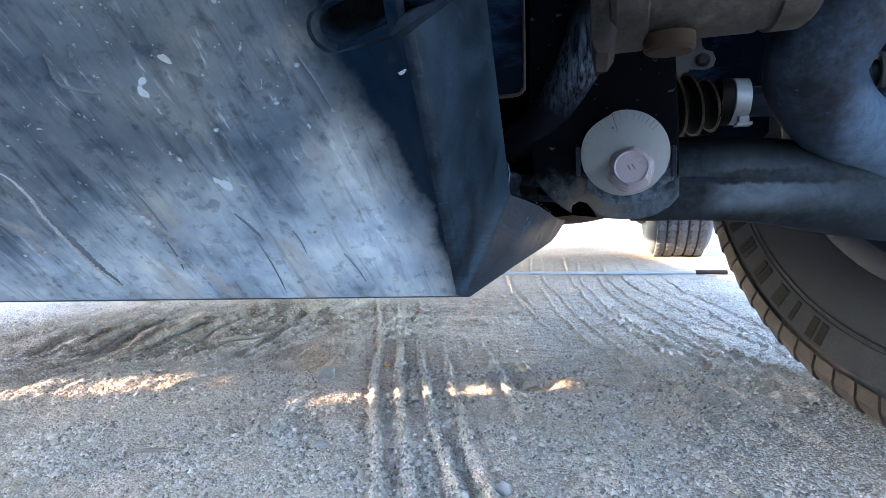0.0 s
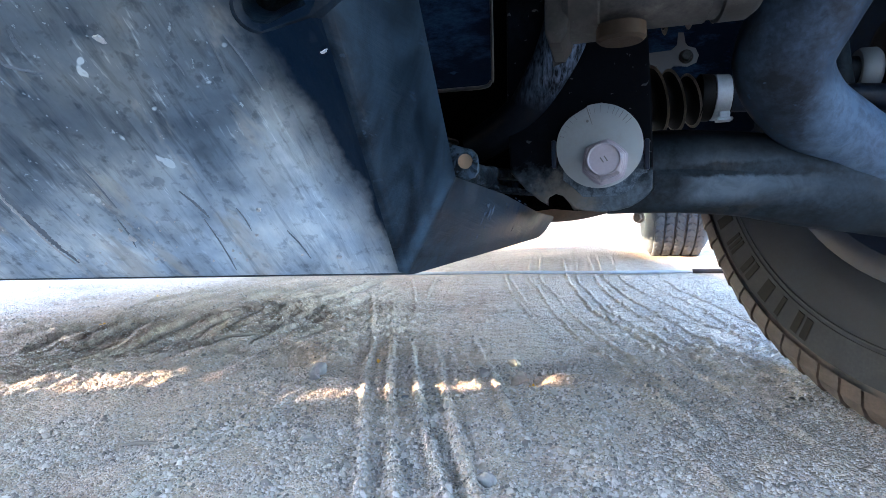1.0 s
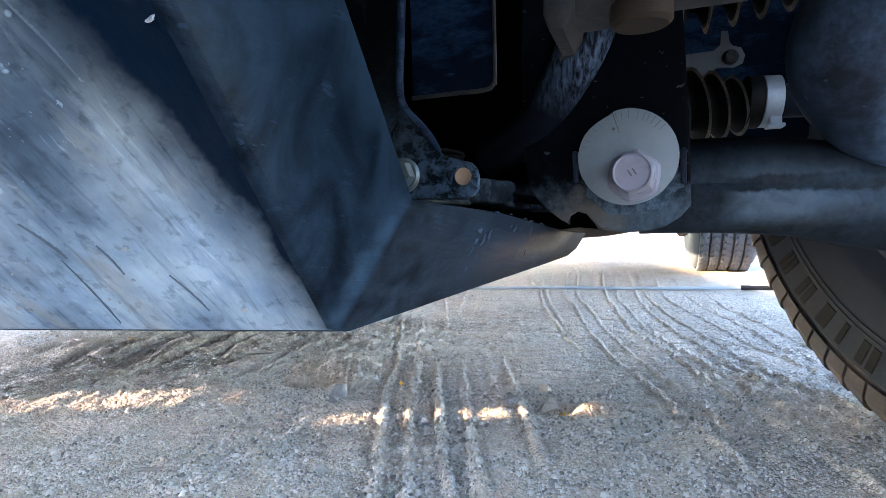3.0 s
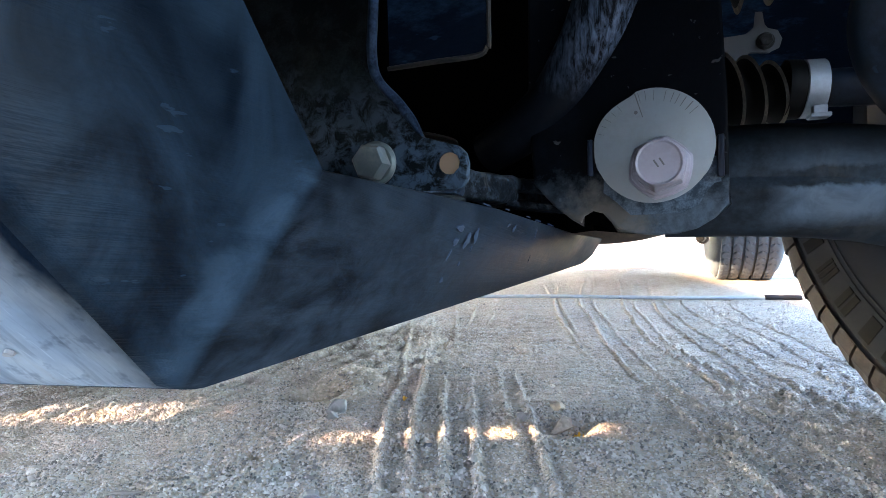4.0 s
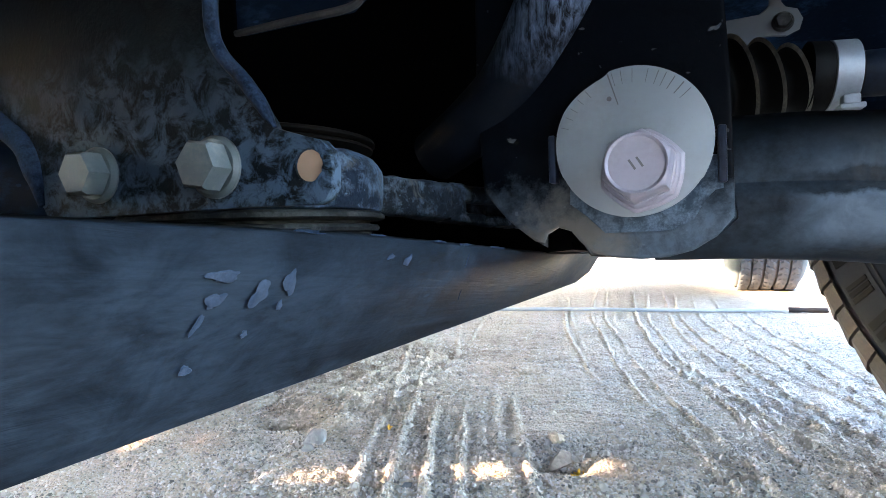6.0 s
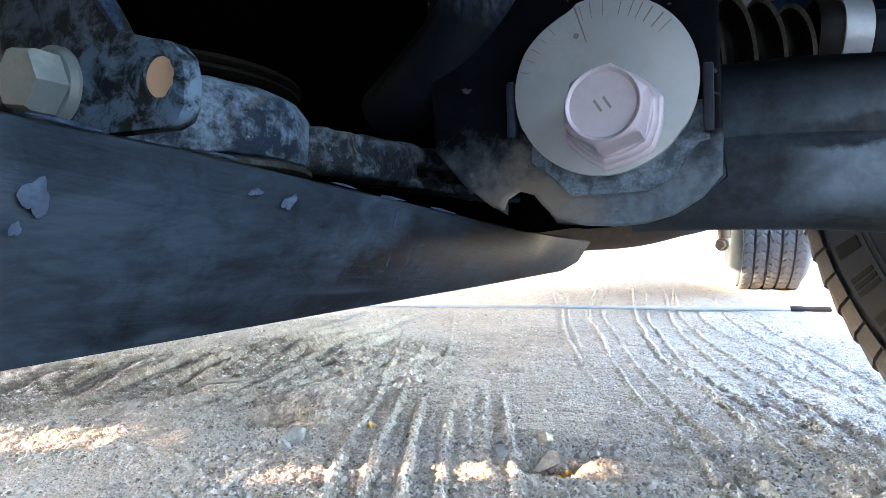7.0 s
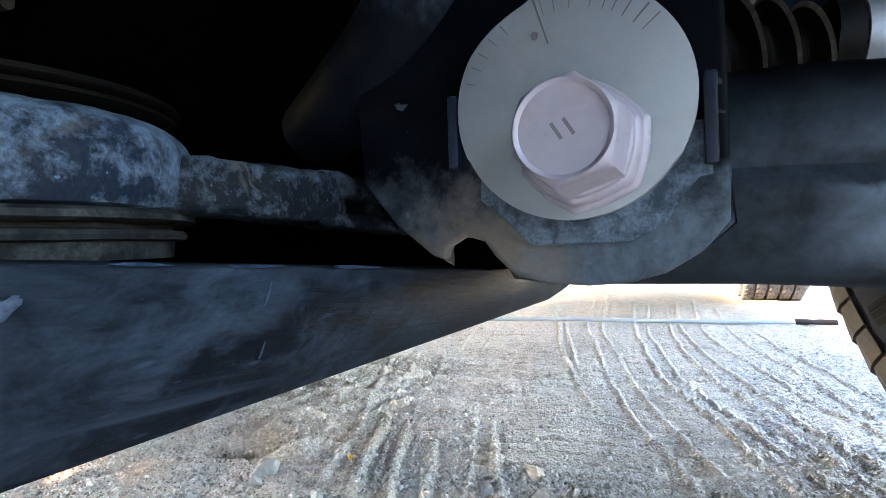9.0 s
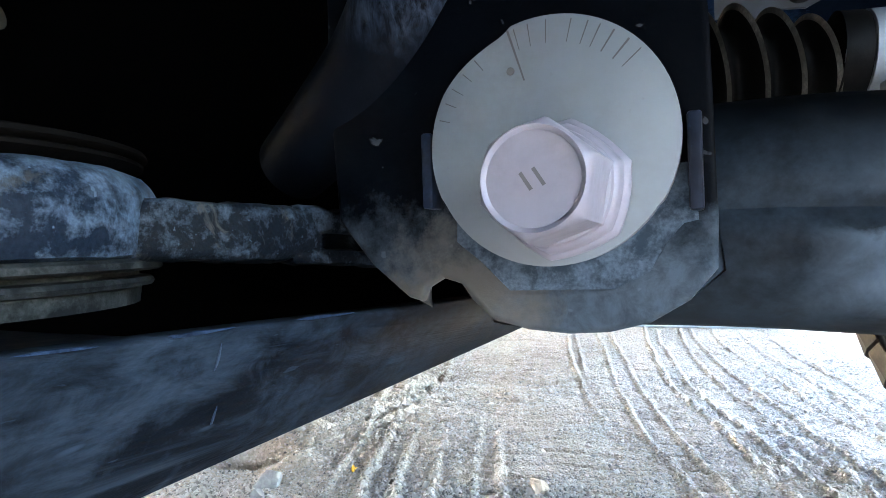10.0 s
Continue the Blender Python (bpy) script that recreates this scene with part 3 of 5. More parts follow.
# ribs left by tyres: (way of x over y, stretch of y, height)
RIBS = [
    ([(1.917, 0.207), (1.588, 0.187), (1.339, 0.188), (1.132, 0.197), (1.055, 0.207)], (1.02, 2.4), 0.0062),
    ([(2.3, 0.255), (1.915, 0.224), (1.587, 0.210), (1.339, 0.203)], (1.30, 2.4), 0.0040),
    ([(2.6, 0.40), (1.910, 0.284), (1.584, 0.266), (1.290, 0.252), (1.056, 0.250), (0.873, 0.264), (0.700, 0.278), (0.50, 0.285)], (0.55, 2.6), 0.0060),
    ([(2.6, 0.44), (1.851, 0.316), (1.512, 0.295), (1.267, 0.286), (1.057, 0.287), (0.875, 0.300), (0.700, 0.315), (0.50, 0.325)], (0.55, 2.6), 0.0060),
    ([(2.6, 0.54), (1.844, 0.404), (1.579, 0.369), (1.289, 0.342), (1.103, 0.346), (0.973, 0.356), (0.861, 0.354), (0.700, 0.372), (0.50, 0.38)], (0.50, 2.6), 0.0064),
    ([(2.6, 0.60), (1.841, 0.436), (1.508, 0.392), (1.246, 0.370), (1.074, 0.376), (0.953, 0.384), (0.7, 0.41)], (0.62, 2.6), 0.0056),
    ([(2.6, 0.66), (1.836, 0.494), (1.507, 0.440), (1.289, 0.420), (1.104, 0.426), (0.955, 0.424), (0.7, 0.45)], (0.62, 2.6), 0.0056),
    ([(2.6, 0.70), (1.835, 0.522), (1.505, 0.474), (1.246, 0.460), (1.076, 0.460), (0.956, 0.456), (0.7, 0.49)], (0.62, 2.6), 0.0060),
    ([(2.6, 0.76), (1.734, 0.552), (1.335, 0.523), (1.106, 0.513), (0.959, 0.526), (0.7, 0.54)], (0.7, 2.6), 0.0052),
    ([(2.6, 0.82), (1.645, 0.602), (1.288, 0.571), (1.078, 0.552), (0.8, 0.57)], (0.8, 2.6), 0.0052),
    ([(2.6, 0.90), (1.645, 0.66), (1.288, 0.62), (1.078, 0.60), (0.8, 0.61)], (0.8, 2.6), 0.0048),
    ([(1.60, -0.212), (1.37, -0.172), (1.202, -0.148), (1.061, -0.130), (0.950, -0.112), (0.802, -0.106), (0.727, -0.097), (0.553, -0.072), (0.40, -0.055)], (0.38, 1.60), 0.0066),
    ([(1.60, -0.150), (1.316, -0.115), (1.127, -0.100), (1.005, -0.084), (0.773, -0.068), (0.610, -0.047), (0.44, -0.030)], (0.38, 1.60), 0.0064),
    ([(1.30, -0.080), (0.958, -0.050), (0.796, -0.031), (0.642, -0.014), (0.549, 0.0), (0.42, 0.018)], (0.40, 1.02), 0.0062),
    ([(1.10, -0.012), (0.90, -0.006), (0.821, 0.004), (0.719, 0.011), (0.575, 0.024), (0.42, 0.042)], (0.40, 0.99), 0.0060),
    ([(1.20, 0.026), (1.096, 0.031), (0.879, 0.044), (0.7, 0.060)], (0.72, 1.13), 0.0048),
    ([(1.20, 0.054), (1.037, 0.060), (0.862, 0.071), (0.714, 0.084), (0.544, 0.096)], (0.55, 1.10), 0.0048),
    ([(1.0, 0.235), (0.7, 0.245), (0.523, 0.250), (0.40, 0.256)], (0.40, 0.62), 0.0060),
    ([(1.90, -0.115), (1.779, -0.100), (1.458, -0.072), (1.3, -0.06)], (1.35, 1.95), 0.0052),
    ([(2.0, -0.025), (1.88, -0.029), (1.457, -0.047), (1.3, -0.06)], (1.38, 2.05), 0.0052),
    ([(2.0, 0.045), (1.874, 0.037), (1.522, 0.011), (1.3, 0.0)], (1.45, 2.05), 0.0048),
    ([(0.85, -0.160), (0.74, -0.180), (0.66, -0.203), (0.585, -0.224), (0.50, -0.25)], (0.55, 0.78), 0.0060),
    ([(0.85, -0.182), (0.70, -0.222), (0.60, -0.250), (0.50, -0.28)], (0.57, 0.75), 0.0046),
    ([(0.85, -0.210), (0.76, -0.230), (0.66, -0.253), (0.57, -0.275), (0.50, -0.29)], (0.54, 0.78), 0.0058),
    ([(0.80, -0.300), (0.66, -0.330), (0.50, -0.365)], (0.55, 0.74), 0.0042),
]
# belts with the cross marks of tread blocks: (way of x over y, half width, stretch of y, pitch, slant)
BELTS = [
    ([(2.6, 0.43), (1.85, 0.31), (1.5, 0.285), (1.06, 0.270), (0.87, 0.285), (0.5, 0.31)], 0.045, (0.62, 2.4), 0.048, 0.25),
    ([(2.6, 0.64), (1.85, 0.46), (1.5, 0.42), (1.06, 0.40), (0.9, 0.41), (0.5, 0.43)], 0.070, (0.62, 2.4), 0.050, 0.30),
    ([(2.6, 0.80), (1.65, 0.60), (1.3, 0.56), (1.06, 0.55), (0.7, 0.56)], 0.060, (0.70, 2.4), 0.052, 0.2),
    ([(2.6, 0.98), (1.65, 0.76), (1.3, 0.72), (1.06, 0.70)], 0.070, (0.95, 2.4), 0.054, -0.2),
    ([(1.60, -0.15), (1.06, -0.085), (0.8, -0.048), (0.55, -0.02), (0.4, -0.005)], 0.075, (0.46, 1.55), 0.042, -0.10),
    ([(1.60, 0.15), (1.0, 0.140), (0.7, 0.155)], 0.105, (0.68, 1.55), 0.038, 0.08),
    ([(2.3, 0.05), (1.9, 0.04), (1.4, 0.03), (1.2, 0.03)], 0.120, (1.16, 2.3), 0.056, 0.05),
    ([(1.1, -0.215), (0.9, -0.225), (0.6, -0.255)], 0.050, (0.52, 0.98), 0.044, 0.5),
]


def way_at(way, y):
    ys, xs = zip(*sorted(way))
    pts = np.array(spline(list(zip(ys, xs)), 10))
    return np.interp(y, pts[:, 0], pts[:, 1])


def relief(x, y):
    """Height of the ground: uneven sand, tyre ribs with lug marks, a hollow and a low bank."""
    near = np.exp(-np.maximum(np.hypot(x, y - 1.0) - 2.2, 0) ** 2)
    h = (lattice(x, y, 0.30, 1) - 0.5) * 0.010 + (lattice(x, y, 0.07, 2) - 0.5) * 0.005
    crumb = lattice(x, y, 0.009, 141)
    flat_ = 0 * x
    for k, (way, half, (y0, y1), pitch, slant) in enumerate(BELTS):
        d = x - way_at(way, y)
        inside = np.clip((y - y0) / 0.08, 0, 1) * np.clip((y1 - y) / 0.25, 0, 1) * np.clip((half - np.abs(d)) / 0.012, 0, 1)
        beat = (y + slant * np.abs(d) + 0.016 * lattice(x, y, 0.045, 90 + k)) / pitch
        f = beat - np.floor(beat)
        worn = np.clip(lattice(x, y, 0.06, 60 + k) * 2.0 - 0.15, 0.2, 1)
        dash = np.clip(lattice(x, y * 0.5 + 7, 0.022, 160 + k) * 3.2 - 0.6, 0.15, 1)
        lug = np.exp(-((f - 0.64) / 0.13) ** 4) * dash
        crest = np.exp(-((f - 0.30) / 0.14) ** 2) * dash
        flat_ = np.maximum(flat_, inside * (0.35 + 0.65 * worn))
        h += inside * worn * (0.0040 * crest - 0.0105 * lug * (0.75 + 0.5 * crumb))
    rough = ((lattice(x, y, 0.026, 3) - 0.5) * 0.0024 + (lattice(x, y, 0.012, 4) - 0.5) * 0.0034 + (lattice(x, y, 0.0065, 5) - 0.5) * 0.0030) * near
    h += rough * (1 - 0.66 * flat_ * np.clip((y - 0.62) / 0.2, 0, 1))
    for k, (way, (y0, y1), amp) in enumerate(RIBS):
        d = x - way_at(way, y) - (lattice(x * 0, y, 0.06, 20 + k) - 0.5) * 0.004 - (lattice(x * 0, y, 0.014, 120 + k) - 0.5) * 0.002
        inside = np.clip((y - y0) / 0.05, 0, 1) * np.clip((y1 - y) / 0.15, 0, 1)
        wear = np.clip(1.5 * lattice(x, y, 0.06, 40 + k) + 0.35, 0.55, 1.1) * (0.85 + 0.3 * crumb)
        wide = np.interp(y, [0.5, 1.1, 2.0], [0.0050, 0.0033, 0.0038])
        h += inside * amp * np.interp(y, [0.7, 1.0, 1.4], [0.92, 0.66, 0.62]) * (wear * np.exp(-np.abs(d / wide) ** 2.4) - 0.22 * np.exp(-((np.abs(d) - 2.4 * wide) / (1.1 * wide)) ** 2))
    # long furrows left by older tracks on the bank and beyond it
    u, along_ = 0.92 * x - 0.39 * y, 0.39 * x + 0.92 * y
    zone = np.clip((0.02 - x) / 0.20, 0, 1) * near * np.exp(-np.abs((y - 1.14 - 0.35 * (x + 0.35)) / 0.30) ** 3)
    furrow = 1 - np.abs(2 * lattice(u, along_ * 0.09, 0.021, 80) - 1)
    fine = 1 - np.abs(2 * lattice(u, along_ * 0.10, 0.010, 81) - 1)
    h += zone * ((furrow - 0.5) * 0.017 + (fine - 0.5) * 0.009 + (lattice(x, y, 0.014, 96) - 0.5) * 0.006)
    far_left = np.clip((-0.05 - x) / 0.2, 0, 1) * np.clip((y - 1.2) / 0.2, 0, 1) * near
    h += far_left * (1 - np.abs(2 * lattice(x * 0.985 - y * 0.17, y * 0.05, 0.036, 84) - 1) - 0.5) * 0.014
    # churned crumbs ploughed across the tracks behind the bank
    u2 = (x + 0.9) * 0.36 + (y - 1.1) * 0.93
    across_ = np.clip((0.36 - np.abs(x + 0.10)) / 0.15, 0, 1) * np.exp(-((y - 1.22) / 0.17) ** 2)
    h += across_ * ((1 - np.abs(2 * lattice(u2, x * 0.22, 0.055, 83) - 1) - 0.5) * 0.011 + (lattice(x, y, 0.017, 86) - 0.5) * 0.008)
    h -= 0.085 * np.exp(-(((x + 0.236 - 0.5 * (y - 0.885)) / 0.046) ** 2 + ((y - 0.885) / 0.027) ** 2) ** 2)
    h += 0.014 * np.exp(-(((x + 0.20) / 0.05) ** 2 + ((y - 0.955) / 0.035) ** 2)) + 0.010 * np.exp(-(((x + 0.165) / 0.022) ** 2 + ((y - 0.868) / 0.028) ** 2))
    # hollow round the tan stone, with a raised lip
    h -= 0.020 * np.exp(-(((x - 0.118) / 0.034) ** 2 + ((y - 0.765) / 0.022) ** 2) ** 2) - 0.004 * np.exp(-(((x - 0.165) / 0.018) ** 2 + ((y - 0.775) / 0.022) ** 2))
    edge = np.interp(x, [-0.9, -0.72, -0.54, -0.45, -0.38, -0.21], [0.90, 0.92, 0.96, 1.02, 1.10, 1.36])
    bank = np.clip((y - edge + 0.07 * (lattice(x, y, 0.10, 95) - 0.5)) / 0.10, 0, 1)
    side = np.clip((-x - 0.14) / 0.16, 0, 1) * np.clip((2.0 - y) / 0.6, 0, 1)
    h += 0.026 * bank * bank * (3 - 2 * bank) * side * near
    # churned rim beside the front wheel
    h += np.exp(-(((x - 0.43 + 0.3 * (y - 0.88)) / 0.07) ** 2 + ((y - 0.88) / 0.14) ** 2)) * (lattice(x, y, 0.016, 97) - 0.4) * 0.014
    # soft mounds of loose gravel in the foreground
    h += np.clip((0.85 - y) / 0.25, 0, 1) * (lattice(x, y, 0.055, 98) - 0.5) * 0.009
    return h


def steps_out(lo, hi, fine, far, growth):
    mid = np.arange(lo, hi, fine)
    out, s = [], fine
    a = 0.0
    while a < far:
        s *= growth
        a += s
        out.append(a)
    out = np.array(out)
    return np.concatenate([lo - out[::-1], mid, mid[-1] + out])


def grid_mesh(name, xs, ys, height):
    gx, gy = np.meshgrid(xs, ys)
    co = np.stack([gx, gy, height(gx, gy)], -1).reshape(-1, 3)
    nx, ny = len(xs), len(ys)
    i = (np.arange(ny - 1)[:, None] * nx + np.arange(nx - 1)).reshape(-1)
    quads = np.stack([i, i + 1, i + nx + 1, i + nx], -1)
    me = bpy.data.meshes.new(name)
    me.vertices.add(len(co))
    me.vertices.foreach_set("co", co.reshape(-1))
    me.loops.add(quads.size)
    me.loops.foreach_set("vertex_index", quads.reshape(-1))
    me.polygons.add(len(quads))
    me.polygons.foreach_set("loop_start", np.arange(len(quads)) * 4)
    me.polygons.foreach_set("use_smooth", np.ones(len(quads), bool))
    me.update(calc_edges=True)
    return me


ground_x = steps_out(-0.70, 0.70, 0.0026, 600, 1.085)
ground_y = np.concatenate([-np.cumsum(0.0040 * 1.16 ** np.arange(1, 66))[::-1] + 0.37, np.arange(0.37, 0.90, 0.0026), 0.90 + np.cumsum(0.0026 * 1.0032 ** np.arange(1, 310))])
ground_y = np.concatenate([ground_y, ground_y[-1] + np.cumsum(0.0072 * 1.065 ** np.arange(1, 140))])
gm = grid_mesh("ground", ground_x, ground_y, relief)
gm.materials.append(ground_mat)
tagged(new("ground", gm), "dusty grey sand and gravel lot with tyre tracks", "ground", kind="structure")


def sun_slit_wall():
    """An unseen low wall, added to shade the lot; its two narrow gaps let the sun streaks through."""
    bm = bmesh.new()
    slab(bm, [(-9.0, -0.05), (GAP_A - 0.036, -0.05), (GAP_A - 0.029, 0.615), (GAP_A + 0.029, 0.615), (GAP_A + 0.036, -0.05), (2.60, -0.05), (2.60, 0.88), (-9.0, 0.88)],
         [[(GAP_B - 0.013, 0.655), (GAP_B + 0.013, 0.655), (GAP_B + 0.010, 0.723), (GAP_B - 0.010, 0.723)]], lambda u, v, w: (-3.2 - w, u, v), 0.02)
    tagged(part("unseen_wall_west", bm, wall_mat, smooth=False), "unseen low plain wall whose slits shape the sun streaks", "wall", kind="structure")


GAP_A, GAP_B = 0.381, 0.251
wall_mat = dusty("grey render", (0.42, 0.40, 0.37), (0.3, 0.27, 0.23), 0.5, 0.9, 6)
sun_slit_wall()


def sky_block_wall():
    """An unseen low dark wall, added ahead of the truck to cut low front light."""
    bm = bmesh.new()
    box(bm, (-3.0, -2.15, -0.05), (4.5, -1.95, 0.80))
    bevelled(bm, 0.01, 2)
    tagged(part("unseen_wall_south", bm, dark_wall_mat), "unseen low dark wall that cuts the front sky light", "wall", kind="structure")


dark_wall_mat = dusty("dark render", (0.10, 0.10, 0.105), (0.16, 0.155, 0.15), 0.5, 0.9, 6)
sky_block_wall()


def high(x, y):
    return float(relief(np.array([[float(x)]]), np.array([[float(y)]]))[0, 0])


def loose_grit():
    """Many small rounded pebbles, one mesh: low domes that sit in the sand."""
    rng = np.random.default_rng(5)
    verts, tris, count = [], [], 0
    ring6 = np.arange(6) * math.pi / 3
    ring3 = np.arange(3) * math.pi * 2 / 3 + 0.5
    dome = np.concatenate([np.stack([np.cos(ring6), np.sin(ring6), 0 * ring6 - 0.35], -1), np.stack([0.55 * np.cos(ring3), 0.55 * np.sin(ring3), 0 * ring3 + 0.75], -1)])
    dome_f = np.array([[0, 1, 6], [1, 7, 6], [1, 2, 7], [2, 3, 7], [3, 8, 7], [3, 4, 8], [4, 5, 8], [5, 6, 8], [5, 0, 6], [6, 7, 8]])
    ring5 = np.arange(5) * math.pi * 2 / 5
    cap = np.concatenate([np.stack([np.cos(ring5), np.sin(ring5), 0 * ring5 - 0.30], -1), [[0.0, 0.0, 0.80]]])
    cap_f = np.array([[k, (k + 1) % 5, 5] for k in range(5)])
    for n, y0, span, power, shape, faces in ((72000, 0.36, 0.46, 1.25, dome, dome_f), (150000, 0.78, 1.15, 1.35, cap, cap_f)):
        y = y0 + rng.random(n) ** power * span
        x = (rng.random(n) - 0.54) * (0.55 + 1.05 * y)
        r = 0.0010 + 0.0010 * rng.random(n) ** 1.5 + 0.0028 * rng.random(n) ** 26
        r *= 0.60 + 0.60 * np.clip(1.9 * lattice(x, y, 0.05, 210) - 0.35, 0, 1)
        z = relief(x[None], y[None])[0]
        k = len(shape)
        p = shape[None] * (0.75 + 0.5 * rng.random((n, k, 1))) + (rng.random((n, k, 3)) - 0.5) * 0.35
        p[..., 2] *= (0.55 + 0.5 * rng.random(n))[:, None]
        p[..., 0] *= (0.8 + 0.5 * rng.random(n))[:, None]
        a = rng.random(n) * 6.283
        c, s = np.cos(a)[:, None], np.sin(a)[:, None]
        px, py = p[..., 0] * c - p[..., 1] * s, p[..., 0] * s + p[..., 1] * c
        verts.append(np.stack([x[:, None] + px * r[:, None], y[:, None] + py * r[:, None], z[:, None] + p[..., 2] * r[:, None]], -1).reshape(-1, 3))
        tris.append((np.arange(n)[:, None, None] * k + faces[None]).reshape(-1, 3) + count)
        count += n * k
    co, f = np.concatenate(verts), np.concatenate(tris)
    me = bpy.data.meshes.new("gravel")
    me.vertices.add(len(co))
    me.vertices.foreach_set("co", co.reshape(-1))
    me.loops.add(f.size)
    me.loops.foreach_set("vertex_index", f.reshape(-1))
    me.polygons.add(len(f))
    me.polygons.foreach_set("loop_start", np.arange(len(f)) * 3)
    me.polygons.foreach_set("use_smooth", np.ones(len(f), bool))
    me.update(calc_edges=True)
    me.materials.append(grit_mat)
    tagged(new("gravel", me), "loose pale grey grit strewn over the sand", "gravel", kind="stuff")


loose_grit()


def rock(name, x, y, size, seed, material, label, sink=0.3, category="stone"):
    bm = bmesh.new()
    bmesh.ops.create_icosphere(bm, subdivisions=3, radius=1.0)
    rng = random.Random(seed)
    cuts = [(Vector((rng.uniform(-1, 1), rng.uniform(-1, 1), rng.uniform(-0.6, 1))).normalized(), rng.uniform(0.30, 0.70)) for _ in range(12)]
    for v in bm.verts:
        p = v.co.copy()
        for d, k in cuts:
            over = p.dot(d) - k
            if over > 0:
                p -= d * over * 0.92
        p += Vector([noise.noise(p * 3 + Vector((seed, i * 7, 0))) for i in range(3)]) * 0.05
        v.co = Vector((p.x * size[0], p.y * size[1], p.z * size[2]))
    bmesh.ops.rotate(bm, verts=bm.verts, cent=(0, 0, 0), matrix=Matrix.Rotation(rng.uniform(0, 6), 3, "Z"))
    ob = part(name, bm, material, smooth=False)
    low = min(v.co.z for v in ob.data.vertices)
    ob.location = (x, y, high(x, y) - low * (1 - sink))
    return tagged(ob, label, category)


rock("stone", -0.178, 0.812, (0.022, 0.016, 0.013), 3, rock_mat, "angular pale grey stone lying on the sand")
rock("stone", -0.175, 0.780, (0.012, 0.008, 0.006), 31, rock_mat, "small flat grey stone beside a larger one")
rock("stone", 0.066, 0.782, (0.010, 0.009, 0.009), 8, rock_mat, "small round white stone on the sand")
rock("stone", -0.137, 0.588, (0.016, 0.010, 0.007), 12, rock_mat, "small white stone between tyre ribs")
rock("stone", 0.048, 0.468, (0.012, 0.010, 0.008), 15, rock_mat, "pale stone half sunk in gravel")
rock("stone", 0.117, 0.782, (0.026, 0.015, 0.013), 21, tan_rock_mat, "tan broken stone leaning in a hollow")
rock("stone", 0.112, 0.822, (0.030, 0.016, 0.010), 23, tan_rock_mat, "flat tan clod of dirt behind a stone", 0.55)
rock("stone", -0.140, 0.982, (0.018, 0.013, 0.009), 27, blue_rock_mat, "blue grey stone in a tyre track")
rock("stone", -0.040, 0.700, (0.009, 0.007, 0.005), 29, blue_rock_mat, "small dark blue grey pebble")


def petals(x, y, count, spread, label):
    bm = bmesh.new()
    rng = random.Random(int(x * 1000))
    for _ in range(count):
        m = Matrix.Translation((rng.uniform(-spread, spread), rng.uniform(-spread, spread), rng.uniform(0.001, spread * 0.8))) @ Euler((rng.uniform(-1, 1), rng.uniform(-1, 1), rng.uniform(0, 6))).to_matrix().to_4x4()
        r = bmesh.ops.create_icosphere(bm, subdivisions=1, radius=1.0)
        for v in r["verts"]:
            v.co = m @ Vector((v.co.x * 0.005, v.co.y * 0.003, v.co.z * 0.0009 + v.co.x ** 2 * 0.002))
    ob = part("petal", bm, petal_mat)
    ob.location = (x, y, high(x, y))
    tagged(ob, label, "petal")


petals(0.133, 0.766, 9, 0.007, "crumpled yellow petals beside a tan stone")
petals(-0.091, 0.845, 2, 0.002, "small yellow petal on the sand")
petals(-0.74, 1.44, 3, 0.006, "dry yellow leaf on bright sand")
petals(-0.67, 1.09, 3, 0.006, "dry yellow leaf on a low bank")


def stick(x, y, length, r, turn, label):
    bm = bmesh.new()
    pts = [(-length / 2, 0, 0, r * 0.6), (-length / 6, length * 0.03, r * 0.3, r), (length / 5, -length * 0.02, r * 0.2, r * 0.9), (length / 2, length * 0.02, 0, r * 0.4)]
    tube(bm, pts, 8, 5, 0.7)
    ob = part("stick", bm, stick_mat)
    ob.location = (x, y, high(x, y) + r * 0.8)
    ob.rotation_euler = (0, 0, radians(turn))
    tagged(ob, label, "stick")


stick(-0.372, 1.005, 0.075, 0.005, 28, "flat dry splinter of wood on the sand")
stick(0.085, 0.515, 0.022, 0.0008, -5, "thin pale twig on gravel")
stick(-0.315, 0.575, 0.035, 0.0025, 10, "short dry twig on gravel")


def hose():
    bm = bmesh.new()
    pts = [(x, y, 0.008 + 0.002 * math.sin(7 * x), 0.0058) for x, y in [(-3.0, 2.35), (-1.6, 2.18), (-0.6, 2.06), (-0.14, 2.0), (0.21, 1.935), (0.51, 1.885), (0.80, 1.85), (0.95, 1.82), (1.4, 1.75), (2.4, 1.65)]]
    tube(bm, pts, 10, 8)
    root = tagged(part("hose", bm, hose_mat), "pale blue hose lying across the sand", "hose")
    bm = bmesh.new()
    turned(bm, [(0, 0.006), (0.002, 0.0078), (0.03, 0.0078), (0.034, 0.0068), (0.05, 0.0068), (0.053, 0.0076), (0.095, 0.0074), (0.098, 0.006)], (0.815, 1.8485, 0.008), (0.978, -0.208, 0), 16)
    part("coupling", bm, black_steel, root, "black plastic hose coupling")


hose()

# ---------- the truck ----------
truck = new("pickup_truck")
truck.matrix_world = pose(0, 0, 0, 0, 0, -15)
tagged(truck, "parked pickup truck with a dusty black underside", "truck")


